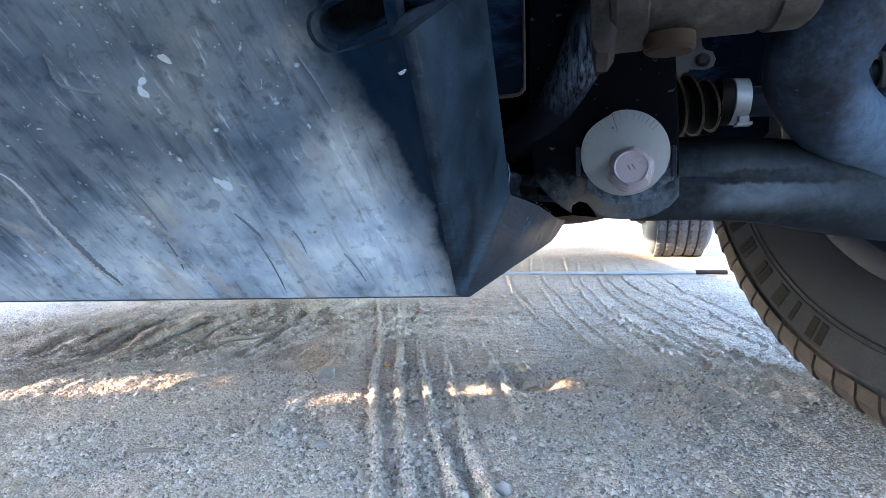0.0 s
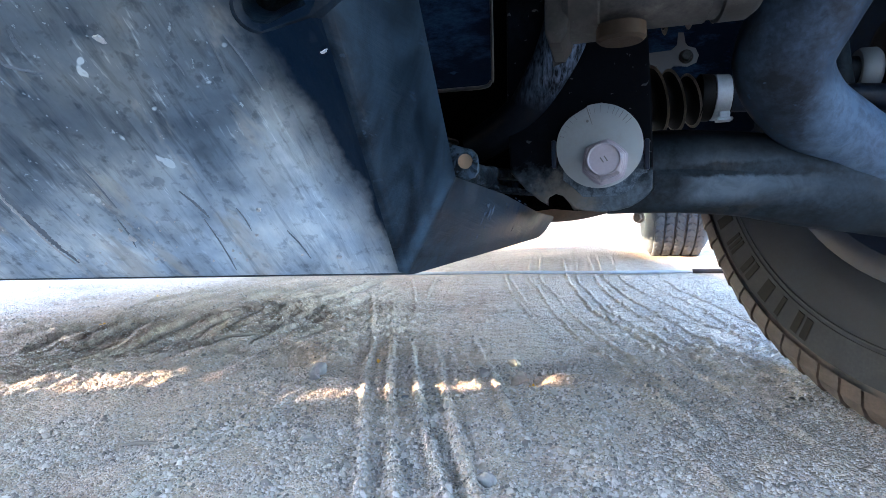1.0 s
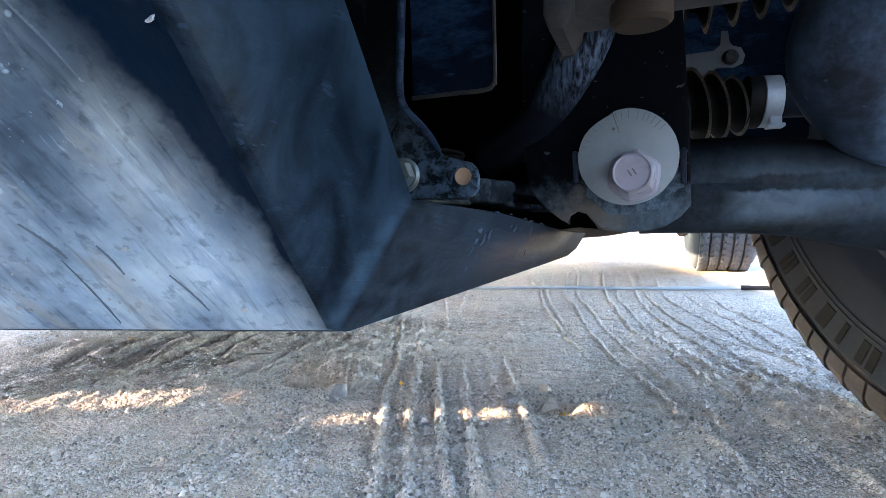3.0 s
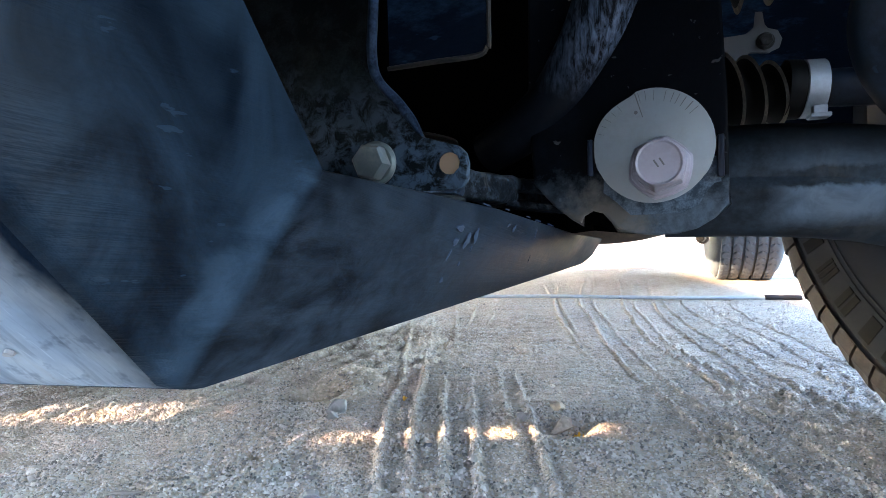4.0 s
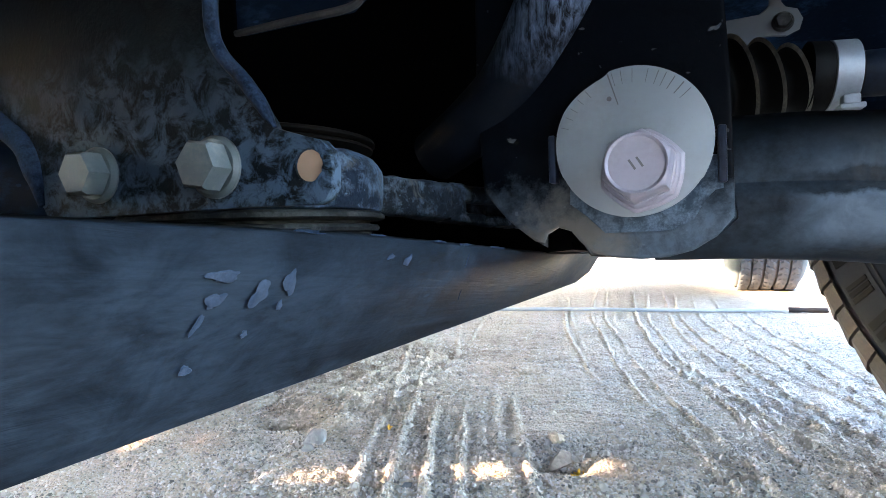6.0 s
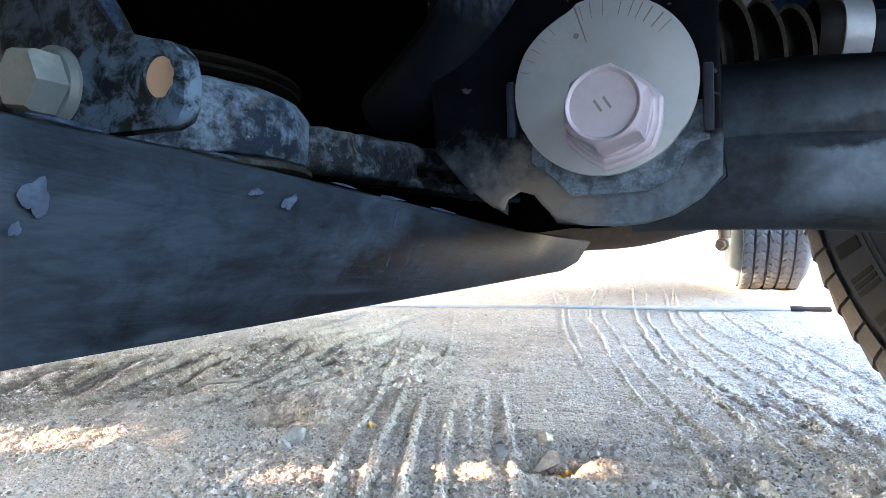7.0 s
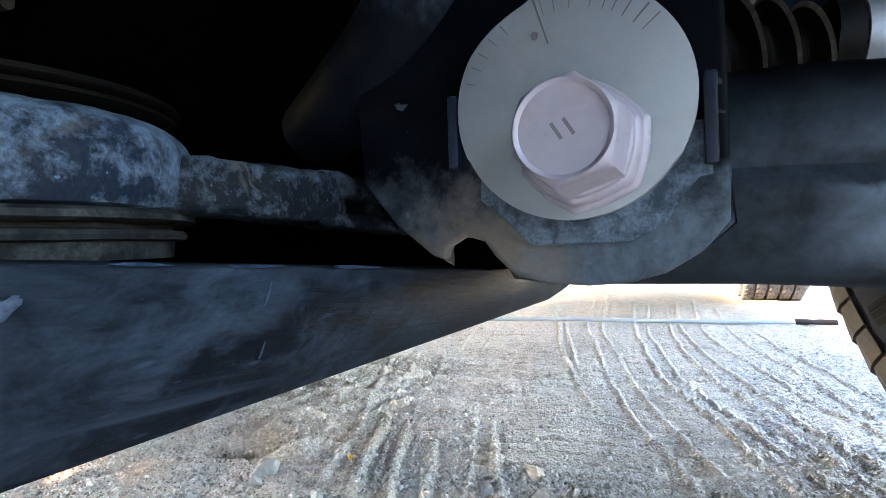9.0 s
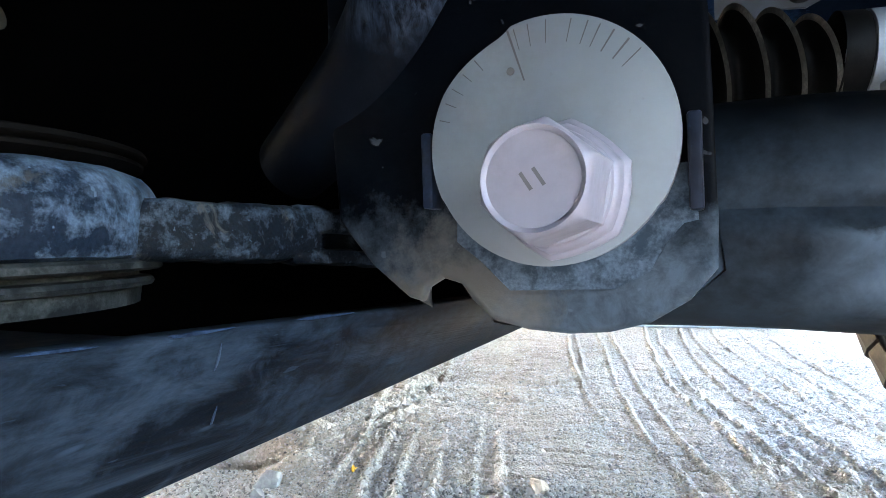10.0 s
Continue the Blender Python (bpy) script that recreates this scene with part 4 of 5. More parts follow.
# paint rubbed off the flank: place, half sizes along and up, tilt
SCUFFS = [
    (-0.0204, 0.2239, 0.2427, 0.0040, 0.0013, 0), (-0.0216, 0.2231, 0.2393, 0.0024, 0.0016, 15), (-0.0226, 0.2207, 0.2363, 0.0008, 0.0021, -38),
    (-0.0217, 0.2325, 0.2393, 0.0033, 0.0023, 32), (-0.0215, 0.2397, 0.2404, 0.0024, 0.0028, -20), (-0.0227, 0.2381, 0.2368, 0.0008, 0.0013, -10),
    (-0.0238, 0.2308, 0.2332, 0.0010, 0.0008, 0), (-0.0247, 0.2202, 0.2299, 0.0013, 0.0012, 0), (-0.0219, 0.2847, 0.2418, 0.0030, 0.0016, 35),
    (-0.0213, 0.2752, 0.2431, 0.0022, 0.0009, 0), (-0.0236, 0.3296, 0.2393, 0.0004, 0.0030, -5), (-0.0274, 0.3316, 0.2282, 0.0003, 0.0026, -8),
]


def skid_plate():
    A, T, B, C = Vector((-0.026, 0.1405, 0.2245)), Vector((-0.0215, 0.039, 0.343)), Vector((-0.0165, 0.157, 0.251)), Vector((-0.0138, 0.0755, 0.343))
    L, LT = Vector((-0.62, 0.0283, 0.2265)), Vector((-0.62, -0.073, 0.343))
    D, D2, E = Vector((-0.0465, 0.660, 0.2040)), Vector((-0.0455, 0.730, 0.2075)), Vector((-0.0345, 0.735, 0.2255))
    S1, S2 = Vector((-0.0195, 0.262, 0.2475)), Vector((-0.0260, 0.47, 0.2355))
    b1, b2 = A.lerp(D, 0.25), A.lerp(D, 0.69)
    lb = [Vector((-0.62, p.y, p.z)) for p in (b1, b2, D)]
    bm = bmesh.new()
    vs = {}

    def v(p):
        key = tuple(round(c, 5) for c in p)
        if key not in vs:
            vs[key] = bm.verts.new(p)
        return vs[key]

    def f(*ps):
        bm.faces.new([v(p) for p in ps])
    # front face with a slotted hole beside the fold
    ex = (L - A).normalized()
    ey = ((T - A) - ex * (T - A).dot(ex)).normalized()
    flat = lambda p: ((p - A).dot(ex), (p - A).dot(ey))
    lift = lambda u, w: A + ex * u + ey * w
    slot_c = flat(Vector((-0.0270, 0.0893, 0.2828)))
    slot = []
    lean = math.atan2(*(lambda q: (q[1] - slot_c[1], q[0] - slot_c[0]))(flat(Vector((-0.0170, 0.0878, 0.2850)))))
    for k in range(24):
        a = 2 * math.pi * k / 24
        u_, w_ = 0.0080 * (1 if math.cos(a) > 0 else -1) * (abs(math.cos(a)) > 1e-6) + 0.0034 * math.cos(a), 0.0034 * math.sin(a)
        slot.append((slot_c[0] + u_ * math.cos(lean) - w_ * math.sin(lean), slot_c[1] + u_ * math.sin(lean) + w_ * math.cos(lean)))
    outer = [A, L, LT, T]
    hole = [lift(*p) for p in slot]
    edges = []
    for loop in (outer, hole):
        ring_v = [v(p) for p in loop]
        edges += [bm.edges.new((ring_v[i], ring_v[(i + 1) % len(ring_v)])) for i in range(len(ring_v))]
    bmesh.ops.triangle_fill(bm, edges=edges, use_beauty=True)
    f(A, T, C, B)
    f(A, B, S1, b1)
    f(b1, S1, S2, b2)
    f(b2, S2, E, D2, D)
    f(A, b1, lb[0], L)
    f(b1, b2, lb[1], lb[0])
    f(b2, D, lb[2], lb[1])
    folds = [e for e in bm.edges if len(e.link_faces) == 2 and e.calc_face_angle(0) > radians(18)]
    bmesh.ops.bevel(bm, geom=folds, offset=0.007, segments=5, affect="EDGES", profile=0.5, clamp_overlap=True)
    bmesh.ops.recalc_face_normals(bm, faces=bm.faces)
    nose = ex.cross(ey).normalized()
    nose = nose if nose.y < 0 else -nose
    for face in bm.faces:
        face.normal_update()
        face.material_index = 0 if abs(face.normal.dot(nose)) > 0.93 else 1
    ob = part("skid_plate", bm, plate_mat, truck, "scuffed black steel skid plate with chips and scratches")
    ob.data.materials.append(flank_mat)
    m = ob.modifiers.new("thickness", "SOLIDIFY")
    m.thickness, m.offset = 0.003, 0.0
    # rolled lip round the slot
    bm = bmesh.new()
    nrm = ex.cross(ey).normalized()
    if nrm.y > 0:
        nrm = -nrm
    rim = [lift(*p) for p in slot]
    c = lift(*slot_c)
    rows = []
    for grow, out in ((0.0036, 0.0012), (0.0020, 0.0016), (0.0, 0.0011), (-0.0006, -0.004)):
        rows.append([bm.verts.new(p + (p - c).normalized() * grow + nrm * out) for p in rim])
    for a, b in zip(rows, rows[1:]):
        for k in range(24):
            bm.faces.new((a[k], a[(k + 1) % 24], b[(k + 1) % 24], b[k]))
    part("slot_lip", bm, flank_mat, ob, "rolled lip of the slotted hole")

    def chip(p, normal, w, h, turn, material, seed, name="chip", way=None, lift_=0.0013):
        """A small ragged flake or fleck lying on the sheet."""
        rng = random.Random(seed)
        n = Vector(normal).normalized()
        a = (Vector(way) - n * n.dot(Vector(way))).normalized() if way else n.orthogonal().normalized()
        a = Matrix.Rotation(turn, 3, n) @ a
        b = n.cross(a)
        bm = bmesh.new()
        pts = []
        sides = 26 if name == "scuff" else 14
        turn2, turn3, turn5 = (rng.uniform(0, 6.28) for _ in range(3))
        for i in range(sides):
            t = 2 * math.pi * i / sides
            r = 0.86 + 0.14 * math.sin(2 * t + turn2) + 0.13 * math.sin(3 * t + turn3) + 0.09 * math.sin(5 * t + turn5) + rng.uniform(-0.06, 0.06)
            pts.append(Vector(p) + n * lift_ + a * (w * r * math.cos(t)) + b * (h * r * math.sin(t)))
        low = [bm.verts.new(q) for q in pts]
        top = [bm.verts.new((Vector(p) + n * lift_).lerp(q, 0.8) + n * (0.0002 if name == "scuff" else 0.0005)) for q in pts]
        for i in range(sides):
            j = (i + 1) % sides
            bm.faces.new((low[i], low[j], top[j], top[i]))
        bm.faces.new(top)
        part(name, bm, material, ob)
    for i, (x, y, z, w, h) in enumerate([
            (-0.0684, 0.0866, 0.2776, 0.0013, 0.0019), (-0.0936, 0.1168, 0.2368, 0.0018, 0.0015), (-0.0911, 0.1222, 0.2310, 0.0012, 0.0012), (-0.0412, 0.1321, 0.2304, 0.0011, 0.0010),
            (-0.0558, 0.1183, 0.2434, 0.0009, 0.0011), (-0.0951, 0.1150, 0.2390, 0.0008, 0.0008), (-0.0258, 0.0978, 0.2738, 0.0006, 0.0012)]):
        chip((x, y, z), nose, w * 0.70, h * 0.70, i * 0.7, chip_mat, i)
    # fine chips strewn round the lower end of the gouge
    rng = random.Random(17)
    for i in range(34):
        p = A + ex * (0.066 + rng.gauss(0, 0.022)) + ey * (0.006 + abs(rng.gauss(0, 0.011)))
        size = rng.uniform(0.0002, 0.00055)
        chip(p, nose, size, size * rng.uniform(0.6, 1.4), rng.uniform(0, 3), chip_mat, 200 + i)
    side = Vector((0.9459, 0.018, -0.3239))
    for i, (x, y, z, w, h, tilt) in enumerate(SCUFFS):
        chip((x, y, z), side, w * 0.86, h * 0.86, radians(tilt), scuff_mat, 40 + i, "scuff", (0, 1, 0), 0.0019)
    # pale paint rubbed off the upper edge of the flank
    for i, (x, y, z, w, h) in enumerate([(-0.0192, 0.2660, 0.2480, 0.0036, 0.0005), (-0.0203, 0.3010, 0.2460, 0.0056, 0.0005), (-0.0216, 0.3240, 0.2446, 0.0080, 0.0007), (-0.0229, 0.3600, 0.2426, 0.0120, 0.0008), (-0.0187, 0.2420, 0.2488, 0.0050, 0.0006)]):
        chip((x, y, z), side, w, h * 0.6, 0.0, edge_mat, 60 + i, "scuff", (-0.025, 1.0, -0.055), 0.0019)

    def scratch(points, width, material, name="scratch", label=""):
        """A ragged ribbon lying on the nose."""
        rng = random.Random(len(points) * 7 + int(points[0][0] * 1e5))
        pts = [Vector(p) for p in spline(points, 14)]
        bm = bmesh.new()
        rows = []
        for i, p in enumerate(pts):
            way = (pts[min(i + 1, len(pts) - 1)] - pts[max(i - 1, 0)]).normalized()
            b = nose.cross(way).normalized()
            taper = min(1.0, 0.25 + 3.0 * min(i, len(pts) - 1 - i) / len(pts))
            wa, wb = width * taper * rng.uniform(0.35, 1.15), width * taper * rng.uniform(0.35, 1.15)
            rows.append([bm.verts.new(p + nose * 0.0014 + b * wa), bm.verts.new(p + nose * 0.0018), bm.verts.new(p + nose * 0.0014 - b * wb)])
        for p, q in zip(rows, rows[1:]):
            for k_ in range(2):
                bm.faces.new((p[k_], p[k_ + 1], q[k_ + 1], q[k_]))
        part(name, bm, material, ob, label)
    gouge = [(-0.1204, 0.0927, 0.2596), (-0.1188, 0.0951, 0.2571), (-0.1184, 0.0985, 0.2532), (-0.1191, 0.1022, 0.2488), (-0.1188, 0.1068, 0.2435), (-0.1182, 0.1123, 0.2373), (-0.1171, 0.1161, 0.2332), (-0.1157, 0.1190, 0.2300)]
    scratch(gouge, 0.0008, chip_mat, "gouge", "bright bare gouge in the paint")
    scratch([(x + 0.0014, y, z + 0.0002) for x, y, z in gouge[2:]], 0.0012, trench_mat, "gouge_trench")
    for a, b, w, m_ in [((-0.0728, 0.1110, 0.2486), (-0.0695, 0.1174, 0.2418), 0.0010, trench_mat), ((-0.0711, 0.1174, 0.2416), (-0.0714, 0.1298, 0.2271), 0.0005, trench_mat), ((-0.0936, 0.1127, 0.2421), (-0.0946, 0.1192, 0.2344), 0.0005, trench_mat), ((-0.0516, 0.1240, 0.2381), (-0.0491, 0.1313, 0.2301), 0.0004, trench_mat),
                        ((-0.0932, 0.0990, 0.2581), (-0.0915, 0.1106, 0.2450), 0.0004, trench_mat), ((-0.0613, 0.1169, 0.2442), (-0.0607, 0.1221, 0.2383), 0.0004, trench_mat),
                        ((-0.0439, 0.0915, 0.2774), (-0.0412, 0.0996, 0.2686), 0.0005, smear_mat), ((-0.0474, 0.0898, 0.2786), (-0.0472, 0.0962, 0.2712), 0.0004, smear_mat), ((-0.0566, 0.0918, 0.2743), (-0.0557, 0.0948, 0.2711), 0.0004, smear_mat)]:
        scratch([a, tuple(Vector(a).lerp(Vector(b), 0.5) + Vector((0.0003, 0, 0))), b], w * 0.6, m_)
    for points in ([(-0.0906, 0.0812, 0.2792), (-0.0918, 0.0848, 0.2748), (-0.0880, 0.0868, 0.2733), (-0.0844, 0.0880, 0.2727)], [(-0.0850, 0.0812, 0.2800), (-0.0858, 0.0830, 0.2780), (-0.0866, 0.0852, 0.2755)]):
        scratch(points, 0.0006, smear_mat)
    return ob


plate = skid_plate()


def mounting_bracket():
    bm = bmesh.new()
    left = [(x, z) for x, z in spline([(-0.1700, 0.42), (-0.1706, 0.345), (-0.1718, 0.312), (-0.1665, 0.2968), (-0.1555, 0.2868), (-0.1445, 0.2790), (-0.1395, 0.2690), (-0.1372, 0.2600)], 5)]
    right = [(x, z) for x, z in spline([(-0.0500, 0.2745), (-0.0530, 0.2795), (-0.0590, 0.2875), (-0.0665, 0.2960), (-0.0688, 0.3060), (-0.0672, 0.330), (-0.062, 0.42)], 5)]
    outline = left + [(-0.1350, 0.2568), (-0.1310, 0.2558), (-0.057, 0.2556), (-0.0385, 0.2552), (-0.0355, 0.2562), (-0.0338, 0.2588), (-0.0334, 0.2640), (-0.0342, 0.2678), (-0.0366, 0.2703), (-0.0425, 0.2720)] + right
    slab(bm, outline, [ring((-0.1116, 0.2672), 0.0035, 12), ring((-0.0400, 0.2645), 0.0040, 28)], front(0.2740), 0.004)
    bevelled(bm, 0.0012, 2, 50)
    ob = part("mounting_bracket", bm, bracket_mat, truck, "stained dark steel bracket with two bolts")
    # turned-forward edges of the sheet
    for edge, r, lift_ in ((right, 0.0019, 0.2748), (left, 0.0036, 0.2742)):
        bm = bmesh.new()
        n_ = len(edge)
        tip = (lambda i: min(1.0, 0.35 + i / 10)) if edge is right else (lambda i: min(1.0, 0.35 + (n_ - 1 - i) / 10))
        tube(bm, [(x, lift_, z, r * tip(i)) for i, (x, z) in enumerate(edge)], 10, 1, ref=(0, 1, 0))
        part("folded_edge", bm, edge_mat, ob)
    for x, z, turn in ((-0.1116, 0.2674, 0.25), (-0.0680, 0.2662, 0.1)):
        hex_bolt(ob, (x, 0.2740, z), (0.05, -1, 0.0), 0.0066, 0.0078, 0.0080, 0.0020, bolt_mat, "zinc plated flange bolt", turn)
    bm = bmesh.new()
    turned(bm, [(0, 0), (0, 0.0038), (0.002, 0.0038)], (-0.0400, 0.2748, 0.2645), (0, 1, 0), 20)
    part("plug", bm, plug_mat, ob, "tan plug in a bolt hole")
    # second panel above the lobe, with its rolled lower edge
    bm = bmesh.new()
    slab(bm, [(-0.0640, 0.3012), (-0.0305, 0.3012), (-0.0270, 0.3037), (-0.0258, 0.308), (-0.0258, 0.42), (-0.0640, 0.42)], [], front(0.279), 0.003)
    panel = part("panel", bm, panel_mat, ob)
    bm = bmesh.new()
    tube(bm, [(-0.0645, 0.279, 0.3010, 0.0009), (-0.045, 0.279, 0.3012, 0.0010), (-0.0302, 0.279, 0.3013, 0.0010), (-0.0266, 0.279, 0.3038, 0.0009), (-0.0258, 0.279, 0.309, 0.0008), (-0.0258, 0.279, 0.36, 0.0008), (-0.0258, 0.279, 0.42, 0.0008)], 8, 4, ref=(0, 1, 0))
    part("rolled_edge", bm, grey_cast, panel)


mounting_bracket()


def cushion_mount():
    """Rubber cushion clamped in a forged eye, with its arm running back."""
    c = (-0.099, 0.324)
    bm = bmesh.new()
    turned(bm, [(0.2560, 0.030), (0.2560, 0.0425), (0.2568, 0.0443), (0.2585, 0.0450), (0.2640, 0.0453), (0.2685, 0.0452), (0.2708, 0.0447), (0.2730, 0.0436), (0.2750, 0.0417), (0.2763, 0.0390), (0.2768, 0.034), (0.2768, 0.030)], (*c, 0), (0, 0, 1), 96)
    for v in bm.verts:
        v.co += Vector([noise.noise(v.co * 160 + Vector((i * 9, 0, 0))) for i in range(3)]) * 0.0005
    eye = part("forged_eye", bm, eye_mat, truck, "stained forged eye of a rubber cushion mount")
    bm = bmesh.new()
    turned(bm, [(0.274, 0.030), (0.2770, 0.0395), (0.2780, 0.0418), (0.2788, 0.0418), (0.2794, 0.0405), (0.2800, 0.0425), (0.2803, 0.0428), (0.2814, 0.0425), (0.2820, 0.0405), (0.2821, 0.0)], (*c, 0), (0, 0, 1), 64)
    part("upper_cushion", bm, cushion_rubber, eye, "dusty round rubber cushion")
    bm = bmesh.new()
    turned(bm, [(0.2562, 0.030), (0.2562, 0.0440), (0.2553, 0.0452), (0.2540, 0.0454), (0.2534, 0.0445), (0.2532, 0.040), (0.2522, 0.040), (0.2518, 0.0428), (0.2508, 0.0434), (0.2498, 0.0430), (0.2494, 0.0405), (0.2455, 0.040), (0.2455, 0.0)], (*c, 0), (0, 0, 1), 64)
    part("lower_cushion", bm, washer_grey, eye, "stacked grey washers under the cushion")

    def blade(name, rows, thick, seed):
        """A cast rib: rounded section swept from row to row (x, y, low, high)."""
        bm = bmesh.new()
        rings = []
        pts = [p for p in spline(rows, 8)]
        for i, (x, y, lo, hi) in enumerate(pts):
            q = pts[min(i + 1, len(pts) - 1)]
            o = pts[max(i - 1, 0)]
            side = Vector((q[1] - o[1], -(q[0] - o[0]), 0)).normalized()
            mid, half = (lo + hi) / 2, (hi - lo) / 2
            ring_v = []
            for k_ in range(20):
                a = 2 * math.pi * k_ / 20
                ca, sa = math.cos(a), math.sin(a)
                p = Vector((x, y, mid)) + side * thick * math.copysign(abs(ca) ** 0.45, ca) + Vector((0, 0, half * math.copysign(abs(sa) ** 0.45, sa)))
                p += Vector([noise.noise(p * 210 + Vector((seed, j * 9, 0))) for j in range(3)]) * 0.0012
                ring_v.append(bm.verts.new(p))
            rings.append(ring_v)
        for p, q in zip(rings, rings[1:]):
            for k_ in range(20):
                bm.faces.new((p[k_], p[(k_ + 1) % 20], q[(k_ + 1) % 20], q[k_]))
        bm.faces.new(rings[0])
        bm.faces.new(rings[-1])
        part(name, bm, cast_arm_mat, eye)
    blade("arm", [(-0.078, 0.325, 0.2556, 0.2700), (-0.062, 0.350, 0.2552, 0.2700), (-0.055, 0.372, 0.2540, 0.2694), (-0.051, 0.392, 0.2530, 0.2688)], 0.0065, 3)
    blade("arm_rib", [(-0.053, 0.385, 0.2612, 0.2692), (-0.047, 0.402, 0.2612, 0.2684), (-0.036, 0.425, 0.2604, 0.2668), (-0.030, 0.450, 0.2600, 0.2640)], 0.0055, 11)
    blade("arm_rib", [(-0.053, 0.385, 0.2528, 0.2585), (-0.046, 0.402, 0.2516, 0.2562), (-0.036, 0.425, 0.2500, 0.2536), (-0.028, 0.455, 0.2490, 0.2515)], 0.0055, 19)
    blade("arm_web", [(-0.060, 0.385, 0.2530, 0.2680), (-0.050, 0.425, 0.2515, 0.2655), (-0.042, 0.462, 0.2500, 0.2630)], 0.0025, 27)


cushion_mount()


def crossmember():
    # hanging tab that carries the cam bolt
    bm = bmesh.new()
    outline = [(-0.034, 0.42), (-0.036, 0.30), (-0.034, 0.264), (-0.024, 0.252), (-0.0135, 0.2435), (-0.010, 0.2425), (-0.0085, 0.246), (-0.004, 0.2485), (0.001, 0.247), (0.0040, 0.2435), (0.0085, 0.2385), (0.0175, 0.2362), (0.027, 0.2355), (0.036, 0.2362), (0.0445, 0.2385), (0.0525, 0.2435), (0.0578, 0.2500), (0.0582, 0.2600), (0.0575, 0.30), (0.0545, 0.36), (0.0535, 0.42)]
    slab(bm, outline, [], front(0.3845), 0.005)
    bevelled(bm, 0.0016, 3, 50)
    ob = part("crossmember", bm, tab_paint, truck, "dark front crossmember with a hanging bolt tab")
    # near-black block behind the tab, added to fill the shaded gap and stop light
    bm = bmesh.new()
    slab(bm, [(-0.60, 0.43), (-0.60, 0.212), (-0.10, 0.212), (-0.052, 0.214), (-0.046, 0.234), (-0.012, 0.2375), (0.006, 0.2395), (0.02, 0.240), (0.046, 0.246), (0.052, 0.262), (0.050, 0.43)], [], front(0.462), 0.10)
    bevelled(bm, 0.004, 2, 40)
    part("body", bm, void_mat, ob)
    # rounded strut pressed into the sheet, running down beside the bolt
    bm = bmesh.new()
    tube(bm, [(0.022, 0.392, 0.420, 0.019), (0.011, 0.390, 0.378, 0.018), (0.001, 0.390, 0.347, 0.0165), (-0.010, 0.390, 0.326, 0.015), (-0.024, 0.392, 0.307, 0.0140), (-0.042, 0.396, 0.294, 0.013), (-0.064, 0.405, 0.284, 0.012)], 28, 8, ref=(0, 1, 0))
    part("gusset", bm, scraped_mat, ob, "dark rounded strut scraped pale along its face")
    # guide ridges and lower keeper of the cam washer
    for x, z0, z1 in ((-0.0042, 0.2655, 0.2835), (0.0542, 0.262, 0.2815)):
        bm = bmesh.new()
        box(bm, (x - 0.0014, 0.3785, z0), (x + 0.0014, 0.386, z1))
        bevelled(bm, 0.0006, 2)
        part("guide_ridge", bm, black_paint, ob)
    bm = bmesh.new()
    slab(bm, [(0.002, 0.2575), (0.0075, 0.2525), (0.0145, 0.2462), (0.0375, 0.2460), (0.0445, 0.2500), (0.0485, 0.2560), (0.0515, 0.2600), (0.054, 0.2605), (0.054, 0.272), (0.002, 0.272)], [], front(0.3822), 0.0024)
    bevelled(bm, 0.0007, 2, 50)
    part("keeper_plate", bm, keeper_mat, ob, "blue grey stepped keeper under the washer")
    # eccentric washer with its score marks
    c = (0.0248, 0.2782)
    R = 0.0272
    rim = []
    for k in range(96):
        a = 2 * math.pi * k / 96
        r = R
        deg = math.degrees(a) % 360
        if 107 < deg < 150:
            r = R - 0.0012 * min(1, (deg - 107) / 2.5) * min(1, (150 - deg) / 28)
        if 205 < deg < 330:
            r = R - 0.0003
        rim.append((c[0] + r * math.cos(a), c[1] + r * math.sin(a)))
    bm = bmesh.new()
    slab(bm, rim, [], front(0.3780), 0.004)
    bevelled(bm, 0.0005, 2, 50)
    washer = part("cam_washer", bm, zinc, ob, "zinc plated eccentric cam washer with score marks")
    marks = [(r0, r1, d, w) for d, w in ((40, 0.5), (47, 0.8), (55, 0.7), (62, 0.5), (68, 0.5), (76, 0.4), (88, 0.4), (97, 0.4), (104, 0.4)) for r0, r1 in ((0.0212 + 0.002 * (d % 3 == 0), 0.0262),)]
    marks += [(0.0145, 0.0265, 107, 0.9), (0.0222, 0.0255, 128, 0.5), (0.0225, 0.0255, 137, 0.4), (0.0225, 0.0258, 146, 0.4), (0.0228, 0.0258, 154, 0.4), (0.0232, 0.026, 163, 0.4)]
    for r0, r1, d, w in marks:
        bm = bmesh.new()
        a = radians(d)
        u, s = Vector((math.cos(a), 0, math.sin(a))), Vector((-math.sin(a), 0, math.cos(a)))
        o = Vector((c[0], 0.37785, c[1]))
        pts = [o + u * r0 - s * w * 0.0002, o + u * r1 - s * w * 0.0003, o + u * r1 + s * w * 0.0003, o + u * r0 + s * w * 0.0002]
        bm.faces.new([bm.verts.new(p) for p in pts])
        part("score_mark", bm, score_mat, washer)
    bm = bmesh.new()
    turned(bm, [(0, 0), (0, 0.0009), (0.0003, 0.0009)], (0.0175, 0.3777, 0.2945), (0, 1, 0), 10)
    part("pit", bm, score_mat, washer)
    # bolt
    axis = Vector((-0.03, -1, 0.03)).normalized()
    base = Vector((0.0282, 0.378, 0.2674))
    bm = bmesh.new()
    side = Vector((0.94, 0, 0.34)).normalized()
    side = (side - axis * side.dot(axis)).normalized()
